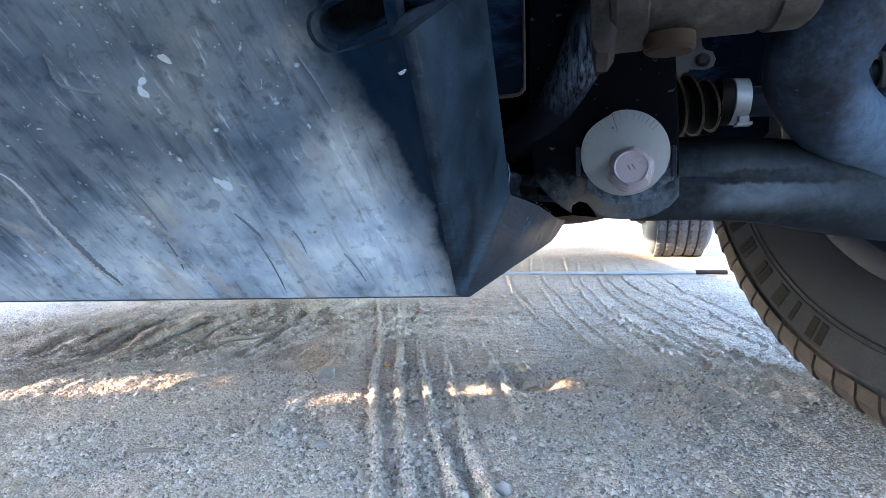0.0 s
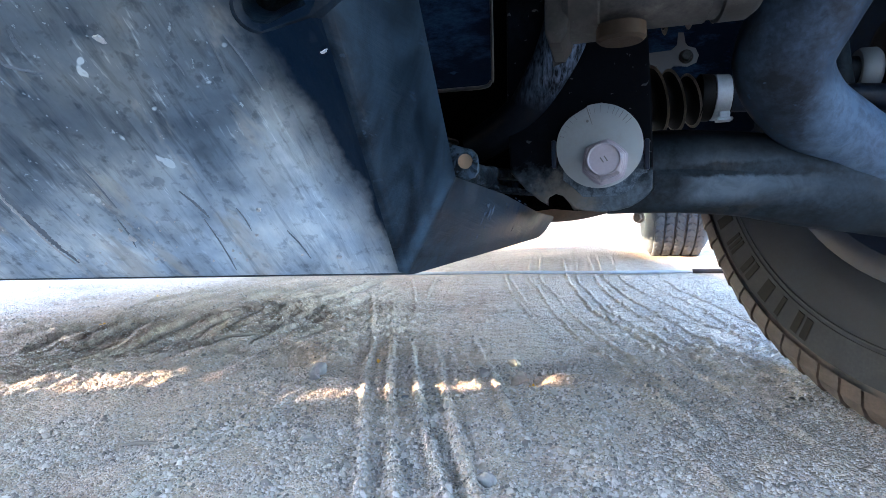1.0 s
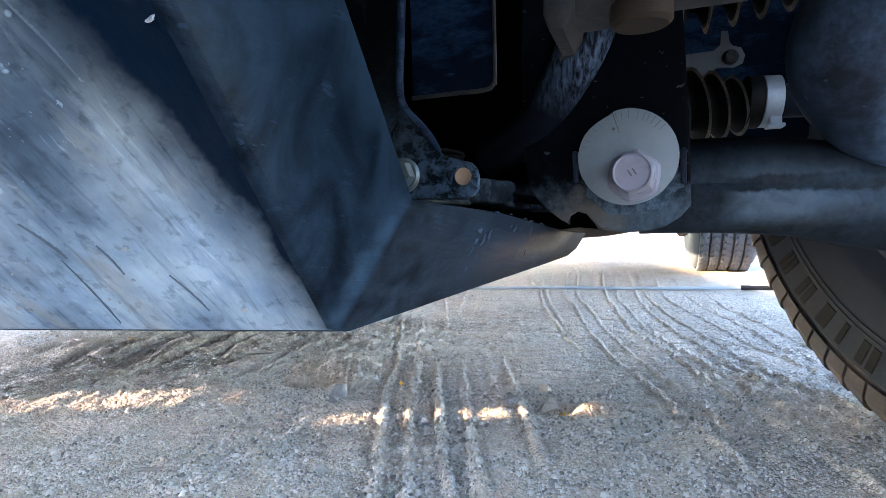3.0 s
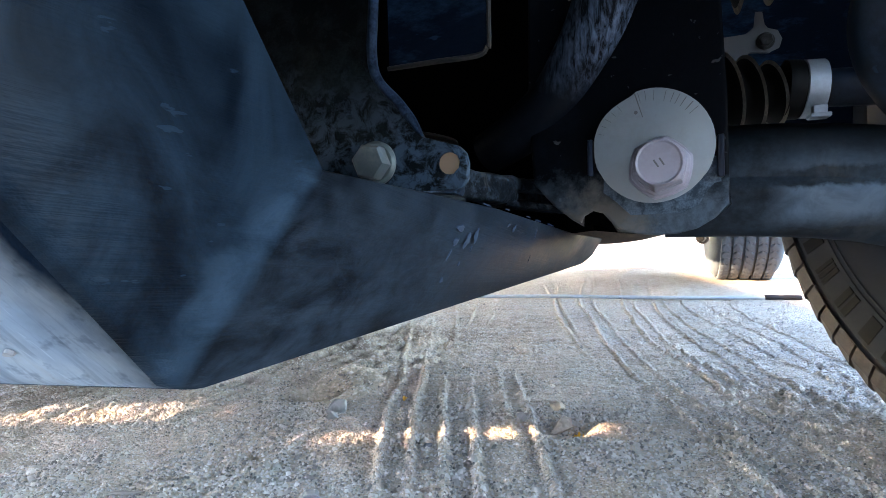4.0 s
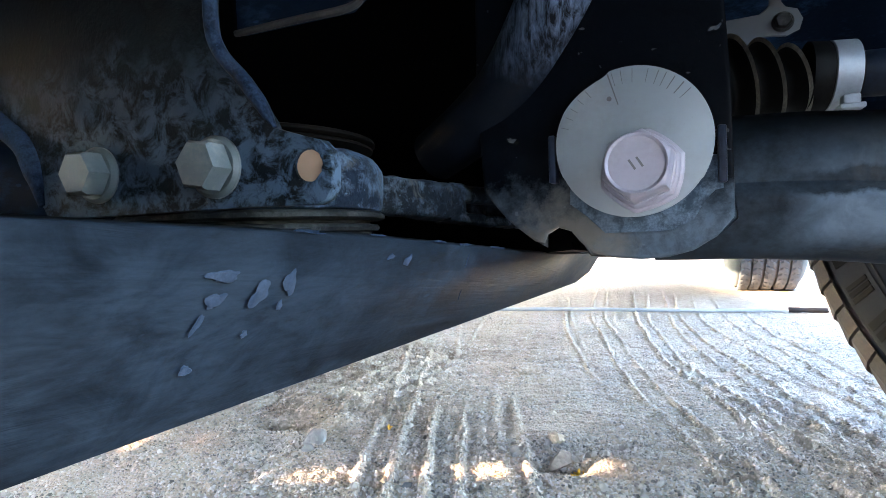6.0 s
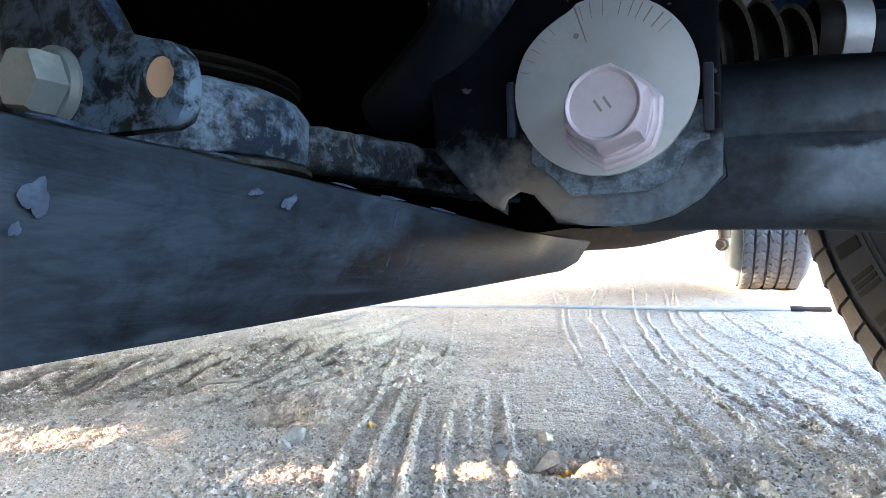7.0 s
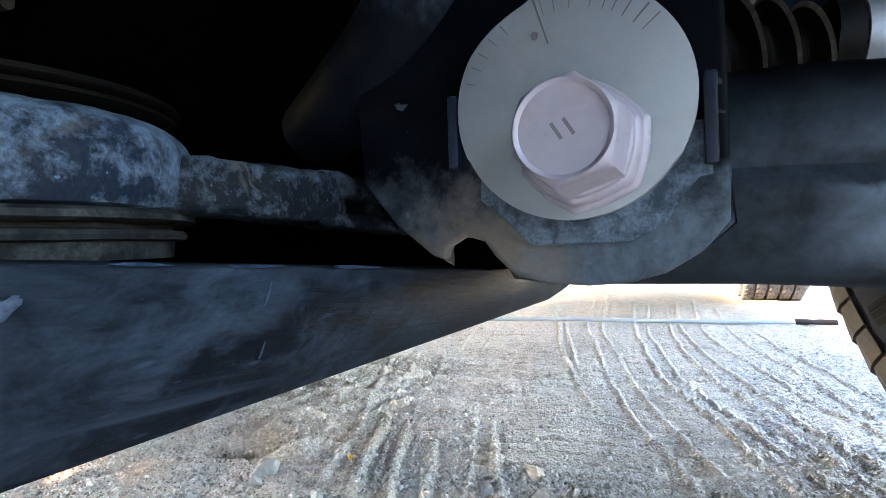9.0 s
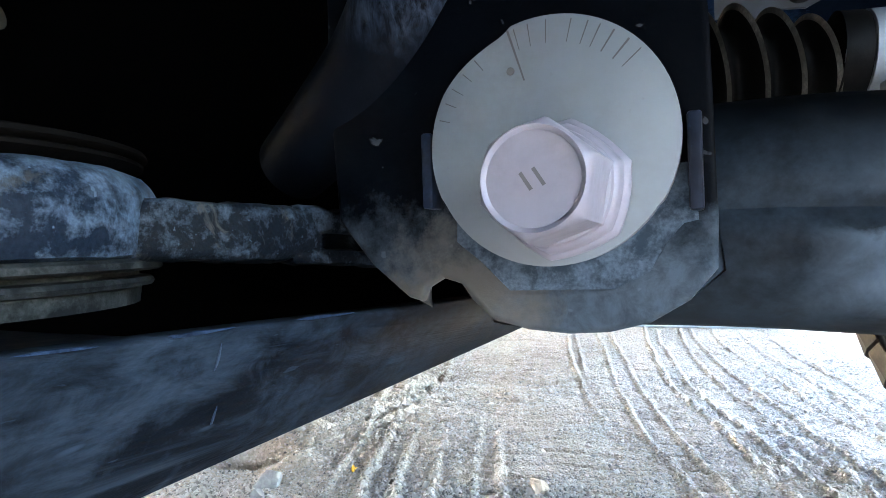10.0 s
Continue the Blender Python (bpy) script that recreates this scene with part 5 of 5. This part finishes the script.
    up = axis.cross(side)
    n = 96

    def stack(bm, levels):
        rows = []
        for h, rh, round_ in levels:
            row = []
            for k in range(n):
                a = 2 * math.pi * k / n
                hexr = math.cos(math.pi / 6) / math.cos((a % (math.pi / 3)) - math.pi / 6)
                r = rh * (hexr * (1 - round_) + 0.9 * round_)
                row.append(bm.verts.new(base + axis * h + side * r * math.cos(a) + up * r * math.sin(a)))
            rows.append(row)
        for p, q in zip(rows, rows[1:]):
            for k in range(n):
                bm.faces.new((p[k], p[(k + 1) % n], q[(k + 1) % n], q[k]))
        bmesh.ops.remove_doubles(bm, verts=bm.verts, dist=1e-5)
        return bm
    flange = bmesh.new()
    stack(flange, ((0.0, 0.0158, 0.45), (0.0018, 0.0158, 0.45), (0.0026, 0.0151, 0.45), (0.0028, 0.0145, 0.5), (0.0050, 0.0141, 0.5), (0.0058, 0.0135, 0.5), (0.0061, 0.0130, 0.6), (0.0078, 0.0127, 0.6), (0.0084, 0.0118, 0.6), (0.0084, 0.0, 1.0)))
    part("bolt_flange", flange, head_mat, washer, "stepped hexagonal flange")
    stack(bm, ((0.0045, 0.0124, 0.0), (0.0180, 0.0119, 0.0), (0.0204, 0.0117, 0.2), (0.0220, 0.0114, 0.6), (0.0228, 0.0108, 1.0), (0.0226, 0.0102, 1.0), (0.0221, 0.0098, 1.0), (0.0221, 0.0, 1.0)))
    part("bolt_head", bm, head_mat, washer, "worn hexagon bolt head with two stamped lines")
    for d in (-0.0012, 0.0012):
        bm = bmesh.new()
        o = base + axis * 0.02225 + Vector((d, 0, d * 0.3))
        u, s = Vector((-0.0010, 0, 0.0016)), Vector((0.0003, 0, 0.0002))
        bm.faces.new([bm.verts.new(p) for p in (o - u - s, o - u + s, o + u + s, o + u - s)])
        part("stamped_line", bm, score_mat, washer)


crossmember()


def gearbox_mount():
    bm = bmesh.new()
    tube(bm, [(-0.60, 1.04, 0.262, 0.045), (-0.20, 1.04, 0.250, 0.045), (-0.08, 1.04, 0.250, 0.043), (-0.02, 1.04, 0.254, 0.043), (0.03, 1.04, 0.264, 0.042), (0.075, 1.04, 0.272, 0.038), (0.12, 1.04, 0.30, 0.034)], 20, 6)
    part("gearbox_mount", bm, brown_steel, truck, "brown dusty gearbox crossmember")
    bm = bmesh.new()
    tube(bm, [(0.165, 2.30, 0.45, 0.02), (0.166, 2.30, 0.26, 0.02), (0.168, 2.30, 0.20, 0.018)], 14, 4, ref=(0, 1, 0))
    damper = part("rear_damper", bm, brown_steel, truck, "rusty rear damper beside the wheel")
    hex_bolt(damper, (0.160, 2.285, 0.180), (-0.3, -1, 0), 0.016, 0.03, 0.022, 0.006, brown_steel, "rusty lower bolt")


gearbox_mount()


def frame_rail():
    bm = bmesh.new()
    tube(bm, [(-0.75, 0.375, 0.300, 0.036), (-0.45, 0.37, 0.293, 0.031), (-0.36, 0.365, 0.289, 0.028), (-0.25, 0.36, 0.278, 0.0205), (-0.15, 0.36, 0.272, 0.015)], 20, 6)
    rail = part("frame_rail", bm, panel_mat, truck, "stained blue black frame member")
    bm = bmesh.new()
    tube(bm, [(-0.62, 0.42, 0.388, 0.008), (-0.46, 0.42, 0.393, 0.008), (-0.40, 0.42, 0.3915, 0.0085), (-0.33, 0.425, 0.386, 0.0085), (-0.29, 0.44, 0.39, 0.008)], 14, 5)
    part("vent_hose", bm, tan_rubber, rail, "tan dusty hose end")
    bm = bmesh.new()
    tube(bm, [(-0.130, 0.335, 0.395, 0.0008), (-0.128, 0.34, 0.366, 0.0008), (-0.1246, 0.34, 0.359, 0.0008), (-0.1333, 0.34, 0.3488, 0.0008)], 6, 5, ref=(0, 1, 0))
    part("wire_end", bm, tan_rubber, rail, "bent wire end")


frame_rail()


def control_arm():
    """Pressed lower arm: a round upper half, a rolled seam and a flatter lower face."""
    bm = bmesh.new()
    path = spline([(0.030, 0.425, 0.2625, 0.0287), (0.075, 0.425, 0.2622, 0.0287), (0.115, 0.426, 0.2590, 0.0285), (0.150, 0.432, 0.2530, 0.0295), (0.190, 0.445, 0.2460, 0.0290), (0.24, 0.47, 0.238, 0.028), (0.33, 0.52, 0.235, 0.026)], 10)
    n = 64
    rows = []
    for i, p in enumerate(path):
        a, b = path[max(i - 1, 0)], path[min(i + 1, len(path) - 1)]
        d = Vector(b[:3] - a[:3]).normalized()
        s_ = d.cross(Vector((0, 0, 1))).normalized()
        u = s_.cross(d)
        fade = np.interp(p[0], [0.03, 0.13, 0.19], [1.0, 1.0, 0.25])
        row = []
        for k_ in range(n):
            t = 2 * math.pi * k_ / n
            t = t if t < math.pi else t - 2 * math.pi
            r = p[3] * (1 - fade * (0.085 * math.exp(-((t - 0.02) / 0.11) ** 2) - 0.035 * math.exp(-((t + 0.22) / 0.13) ** 2)))
            r *= 1 + 0.05 * math.exp(-((t + 1.25) / 0.22) ** 2)
            q = Vector(p[:3]) + s_ * (r * math.cos(t)) + u * (r * math.sin(t))
            q += s_ * noise.noise(q * 55) * 0.0008
            row.append(bm.verts.new(q))
        rows.append(row)
    for a, b in zip(rows, rows[1:]):
        for k_ in range(n):
            bm.faces.new((a[k_], a[(k_ + 1) % n], b[(k_ + 1) % n], b[k_]))
    bm.faces.new(rows[0][::-1])
    bm.faces.new(rows[-1])
    part("control_arm", bm, arm_mat, truck, "dusty black lower control arm")


control_arm()


def bellows(profile_r, x0, x1, folds, depth, y, z, axis, material, label):
    bm = bmesh.new()
    rows = []
    n = folds * 16
    for i in range(n + 1):
        s = i / n
        r = profile_r(s) - depth * abs(math.cos(math.pi * s * folds)) ** 0.85
        rows.append((s * (x1 - x0), r))
    turned(bm, rows, (x0, y, z), axis, 40)
    for face in bm.faces:
        d = face.calc_center_median() - Vector((x0, y, z))
        ax = axis.normalized()
        s_ = d.dot(ax) / (x1 - x0)
        face.material_index = 1 if (d - ax * d.dot(ax)).length > profile_r(min(max(s_, 0), 1)) - depth * 0.15 else 0
    return bm


def steering_boot():
    axis = Vector((1, 0.10, -0.06))
    bm = bellows(lambda s: 0.0330 - 0.010 * max(0, s - 0.55) / 0.45, 0.036, 0.114, 5, 0.0120, 0.57, 0.3385, axis, rubber, "")
    for v in bm.verts:
        v.co.x -= 0.24 * (v.co.z - 0.337) + 0.16 * (v.co.y - 0.573)
    boot = part("steering_boot", bm, rubber, truck, "dusty black rubber bellows of the steering rack")
    boot.data.materials.append(crest_mat)
    bm = bmesh.new()
    turned(bm, [(0, 0.0215), (0.010, 0.0212), (0.012, 0.020), (0.026, 0.0185)], (0.112, 0.5715, 0.3355), axis, 32)
    part("boot_neck", bm, rubber, boot)
    bm = bmesh.new()
    turned(bm, [(0, 0.0195), (0.0005, 0.0208), (0.013, 0.0208), (0.0135, 0.0195)], (0.1230, 0.5715, 0.335), axis, 36)
    clamp = part("hose_clamp", bm, clamp_mat, boot, "shiny steel band clamp")
    bm = bmesh.new()
    box(bm, (0.1245, 0.546, 0.3105), (0.137, 0.560, 0.3135))
    box(bm, (0.1265, 0.548, 0.3130), (0.135, 0.556, 0.3190))
    bevelled(bm, 0.0006, 1)
    part("clamp_tab", bm, clamp_mat, clamp)
    bm = bmesh.new()
    tube(bm, [(0.134, 0.572, 0.3345, 0.0135), (0.165, 0.573, 0.333, 0.0135), (0.22, 0.577, 0.329, 0.012), (0.33, 0.585, 0.322, 0.012)], 20, 5)
    part("tie_rod", bm, black_paint, boot, "dusty blue black tie rod")
    # bolted strap above the boot
    bm = bmesh.new()
    slab(bm, [(0.066, 0.3735), (0.0785, 0.3735), (0.082, 0.3675), (0.089, 0.3665), (0.094, 0.3725), (0.100, 0.3722), (0.1075, 0.3712), (0.1145, 0.3745), (0.1165, 0.381), (0.1135, 0.3875), (0.1075, 0.3905), (0.1045, 0.3935), (0.1030, 0.4030), (0.0990, 0.4035), (0.0975, 0.3925), (0.092, 0.3880), (0.066, 0.3865)], [], front(0.600), 0.002)
    bevelled(bm, 0.0006, 1, 50)
    strap = part("strap", bm, strap_mat, boot, "pale steel strap with one small bolt")
    hex_bolt(strap, (0.1055, 0.600, 0.3805), (0, -1, 0), 0.0052, 0.006, 0.0066, 0.0015, grey_cast, "small dark bolt")


steering_boot()


def drive_boot():
    bm = bellows(lambda s: 0.052 - 0.014 * s, 0.03, 0.155, 6, 0.020, 0.56, 0.438, Vector((1, 0.03, 0.04)), rubber, "")
    part("drive_shaft_boot", bm, rubber, truck, "large dusty rubber bellows of the drive shaft").data.materials.append(crest_mat)


drive_boot()


def sway_bar():
    bm = bmesh.new()
    axis = (1, 0.02, 0.02)
    turned(bm, [(0.0, 0.0), (0.0, 0.0300), (0.002, 0.0318), (0.012, 0.0318), (0.013, 0.0292), (0.050, 0.0298), (0.0505, 0.0288), (0.054, 0.0288), (0.0545, 0.0302), (0.064, 0.0302), (0.067, 0.028), (0.068, 0.0)], (0.0125, 0.222, 0.3355), axis, 48)
    clampbody = part("sway_bar_bush", bm, grey_cast, truck, "dusty grey clamped bush")
    bm = bmesh.new()
    slab(bm, [(0.0065, 0.40), (0.0068, 0.304), (0.0085, 0.2995), (0.0125, 0.2992), (0.0150, 0.303), (0.0165, 0.312), (0.0165, 0.40)], [], front(0.206), 0.03)
    bevelled(bm, 0.0015, 2, 50)
    part("bush_strap", bm, grey_cast, clampbody, "brown grey clamp strap")
    bm = bmesh.new()
    turned(bm, [(0, 0), (0, 0.0075), (0.0012, 0.0088), (0.006, 0.0088), (0.006, 0)], (0.0335, 0.216, 0.3000), (0, 0, 1), 28)
    part("strap_bolt", bm, rust_mat, clampbody, "rusty dusty bolt end")
    bm = bmesh.new()
    tube(bm, [(0.182, 0.335, 0.430, 0.028), (0.156, 0.350, 0.385, 0.028), (0.1370, 0.362, 0.348, 0.0275), (0.1290, 0.376, 0.322, 0.0265), (0.142, 0.395, 0.302, 0.0250), (0.168, 0.418, 0.286, 0.0240), (0.215, 0.444, 0.262, 0.0240), (0.32, 0.51, 0.240, 0.024)], 36, 10)
    part("sway_bar", bm, bar_mat, truck, "thick dusty black sway bar")


sway_bar()


def drop_link():
    bm = bmesh.new()
    tube(bm, [(0.222, 0.60, 0.46, 0.0095), (0.231, 0.60, 0.39, 0.0095), (0.241, 0.60, 0.32, 0.0095)], 16, 4, ref=(0, 1, 0))
    rod = part("drop_link", bm, arm_mat, truck, "dark blue black drop link rod")
    bm = bmesh.new()
    turned(bm, [(0, 0.0), (0, 0.0135), (0.052, 0.0135), (0.052, 0)], (0.205, 0.625, 0.360), (1, 0, -0.02), 24)
    part("link_joint", bm, arm_mat, rod)
    bm = bmesh.new()
    turned(bm, [(0, 0.0), (0, 0.0185), (0.003, 0.0205), (0.014, 0.0205), (0.017, 0.0180), (0.017, 0)], (0.257, 0.625, 0.359), (1, 0, -0.02), 28)
    part("link_boot", bm, zinc, rod, "cream dust boot of the joint")
    bm = bmesh.new()
    turned(bm, [(0, 0.0), (0, 0.030), (0.004, 0.042), (0.05, 0.045), (0.05, 0)], (0.280, 0.635, 0.363), (1, 0, 0), 32)
    part("hub_carrier", bm, black_steel, rod)


drop_link()


def arch_liner():
    bm = bmesh.new()
    slab(bm, [(-0.02, 0.62), (-0.02, 0.300), (0.10, 0.298), (0.17, 0.298), (0.19, 0.32), (0.20, 0.62)], [], front(0.705), 0.004)
    bevelled(bm, 0.001, 1, 50)
    part("arch_liner", bm, panel_mat, truck, "black wheel arch liner")


arch_liner()


def wheel(name, label, steer, c, tread_ribs, dark_letters):
    """A road wheel: tyre with tread, lettered band, rim. The inner side faces -x before steering."""
    root = new(name)
    root.parent = truck
    root.matrix_basis = pose(*c, 0, 0, -steer)
    root["label"] = label
    W, R = 0.125, 0.393
    prof = [(-0.098, 0.212), (-0.108, 0.222), (-0.120, 0.250), (-0.125, 0.285), (-0.1245, 0.315), (-0.120, 0.340), (-0.113, 0.357), (-0.104, 0.368), (-0.095, 0.373)]
    full = prof + [(x, 0.376) for x in (-0.06, 0.0, 0.06)] + [(-x, r) for x, r in prof[::-1]]
    bm = bmesh.new()
    turned(bm, full, (0, 0, 0), (1, 0, 0), 96)
    tyre = part("tyre", bm, tyre_mat if dark_letters else rear_mat, root, "worn dusty road tyre")
    if dark_letters:
        # shoulder lugs and tread blocks
        nb = 76
        me = None
        for k in range(nb):
            a = 2 * math.pi * k / nb
            if me is None:
                bm = bmesh.new()
                h = 2 * math.pi / nb
                def q(x, r, ang):
                    return Vector((x, r * math.cos(ang), r * math.sin(ang)))
                sect = [(-0.1235, 0.342), (-0.1175, 0.364), (-0.1075, 0.381), (-0.096, 0.3905), (-0.070, 0.393), (-0.070, 0.380), (-0.100, 0.372), (-0.114, 0.350)]
                s0 = [bm.verts.new(q(x, r, -0.43 * h)) for x, r in sect]
                s1 = [bm.verts.new(q(x, r - (0.004 if r > 0.37 else 0.0), 0.45 * h)) for x, r in sect]
                for i in range(len(sect)):
                    j = (i + 1) % len(sect)
                    bm.faces.new((s0[i], s0[j], s1[j], s1[i]))
                bm.faces.new(s0[::-1])
                bm.faces.new(s1)
                ob = part("tread_lug", bm, tread_mat, tyre, smooth=False)
                ob.scale = (1, RADIAL, RADIAL)
                me = ob.data
            else:
                ob = new("tread_lug", me)
                ob.parent = tyre
                ob.scale = (1, RADIAL, RADIAL)
            ob.rotation_euler = (a, 0, 0)
    for x in tread_ribs:
        bm = bmesh.new()
        # a ribbed band cut by slanted sipes
        sect = [(-0.016, 0.380, 0.0), (-0.0155, 0.3915, 0.004), (-0.013, 0.393, 0.005), (-0.004, 0.393, 0.005), (-0.0035, 0.393, 0.0), (0.0035, 0.393, 0.0), (0.004, 0.393, 0.005), (0.013, 0.393, 0.005), (0.0155, 0.3915, 0.004), (0.016, 0.380, 0.0)]
        rings = []
        for i in range(320):
            rings.append([])
            for dx, r, cut in sect:
                a = 2 * math.pi * i / 320 + (abs(dx) * 2.2 if x else dx * 2.2)
                r -= cut if i % 5 == 0 else 0.0
                rings[-1].append(bm.verts.new((x + dx, r * math.cos(a), r * math.sin(a))))
        for i, a in enumerate(rings):
            b = rings[(i + 1) % 320]
            for j in range(len(sect) - 1):
                bm.faces.new((a[j], a[j + 1], b[j + 1], b[j]))
        bmesh.ops.recalc_face_normals(bm, faces=bm.faces)
        part("tread_rib", bm, tread_mat if dark_letters else rear_mat, tyre)
    bm = bmesh.new()
    turned(bm, [(-0.085, 0.19), (-0.105, 0.196), (-0.111, 0.208), (-0.110, 0.222), (-0.104, 0.226), (-0.100, 0.219)], (0, 0, 0), (1, 0, 0), 72)
    turned(bm, [(-0.10, 0.205), (-0.06, 0.198), (-0.02, 0.190), (0.04, 0.186), (0.05, 0.18), (0.05, 0.03), (0.06, 0.0)], (0, 0, 0), (1, 0, 0), 72)
    part("rim", bm, rim_mat, root, "dusty dark wheel rim")
    if dark_letters:
        def on_wall(r0, r1, d0, d1, lift, name, material, label, steps):
            bm = bmesh.new()
            rows = []
            for i in range(steps + 1):
                a = radians(d0 + (d1 - d0) * i / steps)
                rows.append([bm.verts.new((x, r * math.cos(a) / RADIAL, r * math.sin(a) / RADIAL)) for x, r in ((-0.120, r0 - 0.001), (-0.1255 - lift, r0), (-0.1240 - lift, r1), (-0.117, r1 + 0.001))])
            for p, q in zip(rows, rows[1:]):
                for k in range(3):
                    bm.faces.new((p[k], p[k + 1], q[k + 1], q[k]))
            bm.faces.new(rows[0])
            bm.faces.new(rows[-1])
            return part(name, bm, material, tyre, label)
        on_wall(0.2640, 0.3000, -88.0, 20.0, 0.0006, "sidewall_band", band_mat, "grey dusty raised band on the sidewall", 48)
        on_wall(0.2575, 0.2600, -88.0, 20.0, 0.0012, "sidewall_line", band_mat, "thin raised line on the sidewall", 48)
        for d, wide, cut in ((-62.0, 5.2, 2), (-55.2, 1.8, 1), (-50.0, 4.2, 1), (-42.8, 4.4, 2), (-35.2, 3.8, 3), (-28.4, 3.6, 1), (-23.2, 1.8, 1), (-17.2, 4.4, 2)):
            for k in range(cut):
                w = wide / (cut * 1.45)
                o = d - wide / 2 + (k + 0.5) * wide / cut
                on_wall(0.2690, 0.2955, o - w / 2, o + w / 2, 0.0014, "raised_mark", letter_mat, "", 3)
    for ob in root.children_recursive:
        ob.data.transform(Matrix.Diagonal((1, RADIAL, RADIAL, 1))) if ob.data.users == 1 else None
    return root, tyre


RADIAL = 0.90
front_wheel, front_tyre = wheel("front_wheel", "front wheel turned slightly in its arch", -31.0, (0.415, 0.651, 0.348), (-0.035, 0.0, 0.035, 0.085), True)
rear_wheel, rear_tyre = wheel("rear_wheel", "rear wheel with a ribbed road tread", 0, (0.322, 2.66, 0.350), (-0.078, -0.040, 0.0, 0.040, 0.078), False)


def body():
    """The unseen body over the wheels, added to shade the underside: floor, sides, nose, cab and bed."""
    bm = bmesh.new()
    prof = [(-0.10, 0.62), (-0.10, 0.98), (0.9, 1.08), (1.5, 1.68), (2.7, 1.68), (2.9, 1.1), (4.0, 1.1), (4.0, 0.62)]
    slab(bm, prof, [], lambda u, v, w: (w, u, v), 1.0)
    for v in bm.verts:
        v.co.x = -1.42 if v.co.x < 0.5 else 0.52
    bevelled(bm, 0.03, 2, 25)
    part("cab_body", bm, void_mat, truck, "dark truck body")
    # unseen engine, floor and sill blocks below the body, added to keep light off
    bm = bmesh.new()
    slab(bm, [(-1.40, 0.63), (-1.42, 0.46), (-1.25, 0.42), (-0.95, 0.40), (-0.12, 0.42), (0.12, 0.46), (0.20, 0.63)], [], front(1.15), 2.75)
    bevelled(bm, 0.01, 1, 30)
    part("underbody", bm, void_mat, truck, "unseen black floor block that shades the ground below")
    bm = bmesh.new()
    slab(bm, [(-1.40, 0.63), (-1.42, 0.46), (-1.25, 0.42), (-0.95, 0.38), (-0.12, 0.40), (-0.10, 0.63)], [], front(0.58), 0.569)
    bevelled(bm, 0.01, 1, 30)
    part("engine_shade_block", bm, void_mat, truck, "unseen black engine block that keeps light off")
    # unseen apron, added to stop the sun leaking in under the body
    bm = bmesh.new()
    box(bm, (-1.42, -0.09, 0.40), (-1.36, 0.575, 0.63))
    bevelled(bm, 0.01, 2)
    part("sun_block_apron", bm, void_mat, truck, "unseen black apron that stops a sun leak")
    # unseen bumper, hung low to block the front sky
    bm = bmesh.new()
    box(bm, (-1.42, -0.30, 0.42), (0.52, -0.08, 0.80))
    bevelled(bm, 0.03, 3)
    part("bumper", bm, black_steel, truck, "unseen dark front bumper that blocks the front sky")


body()
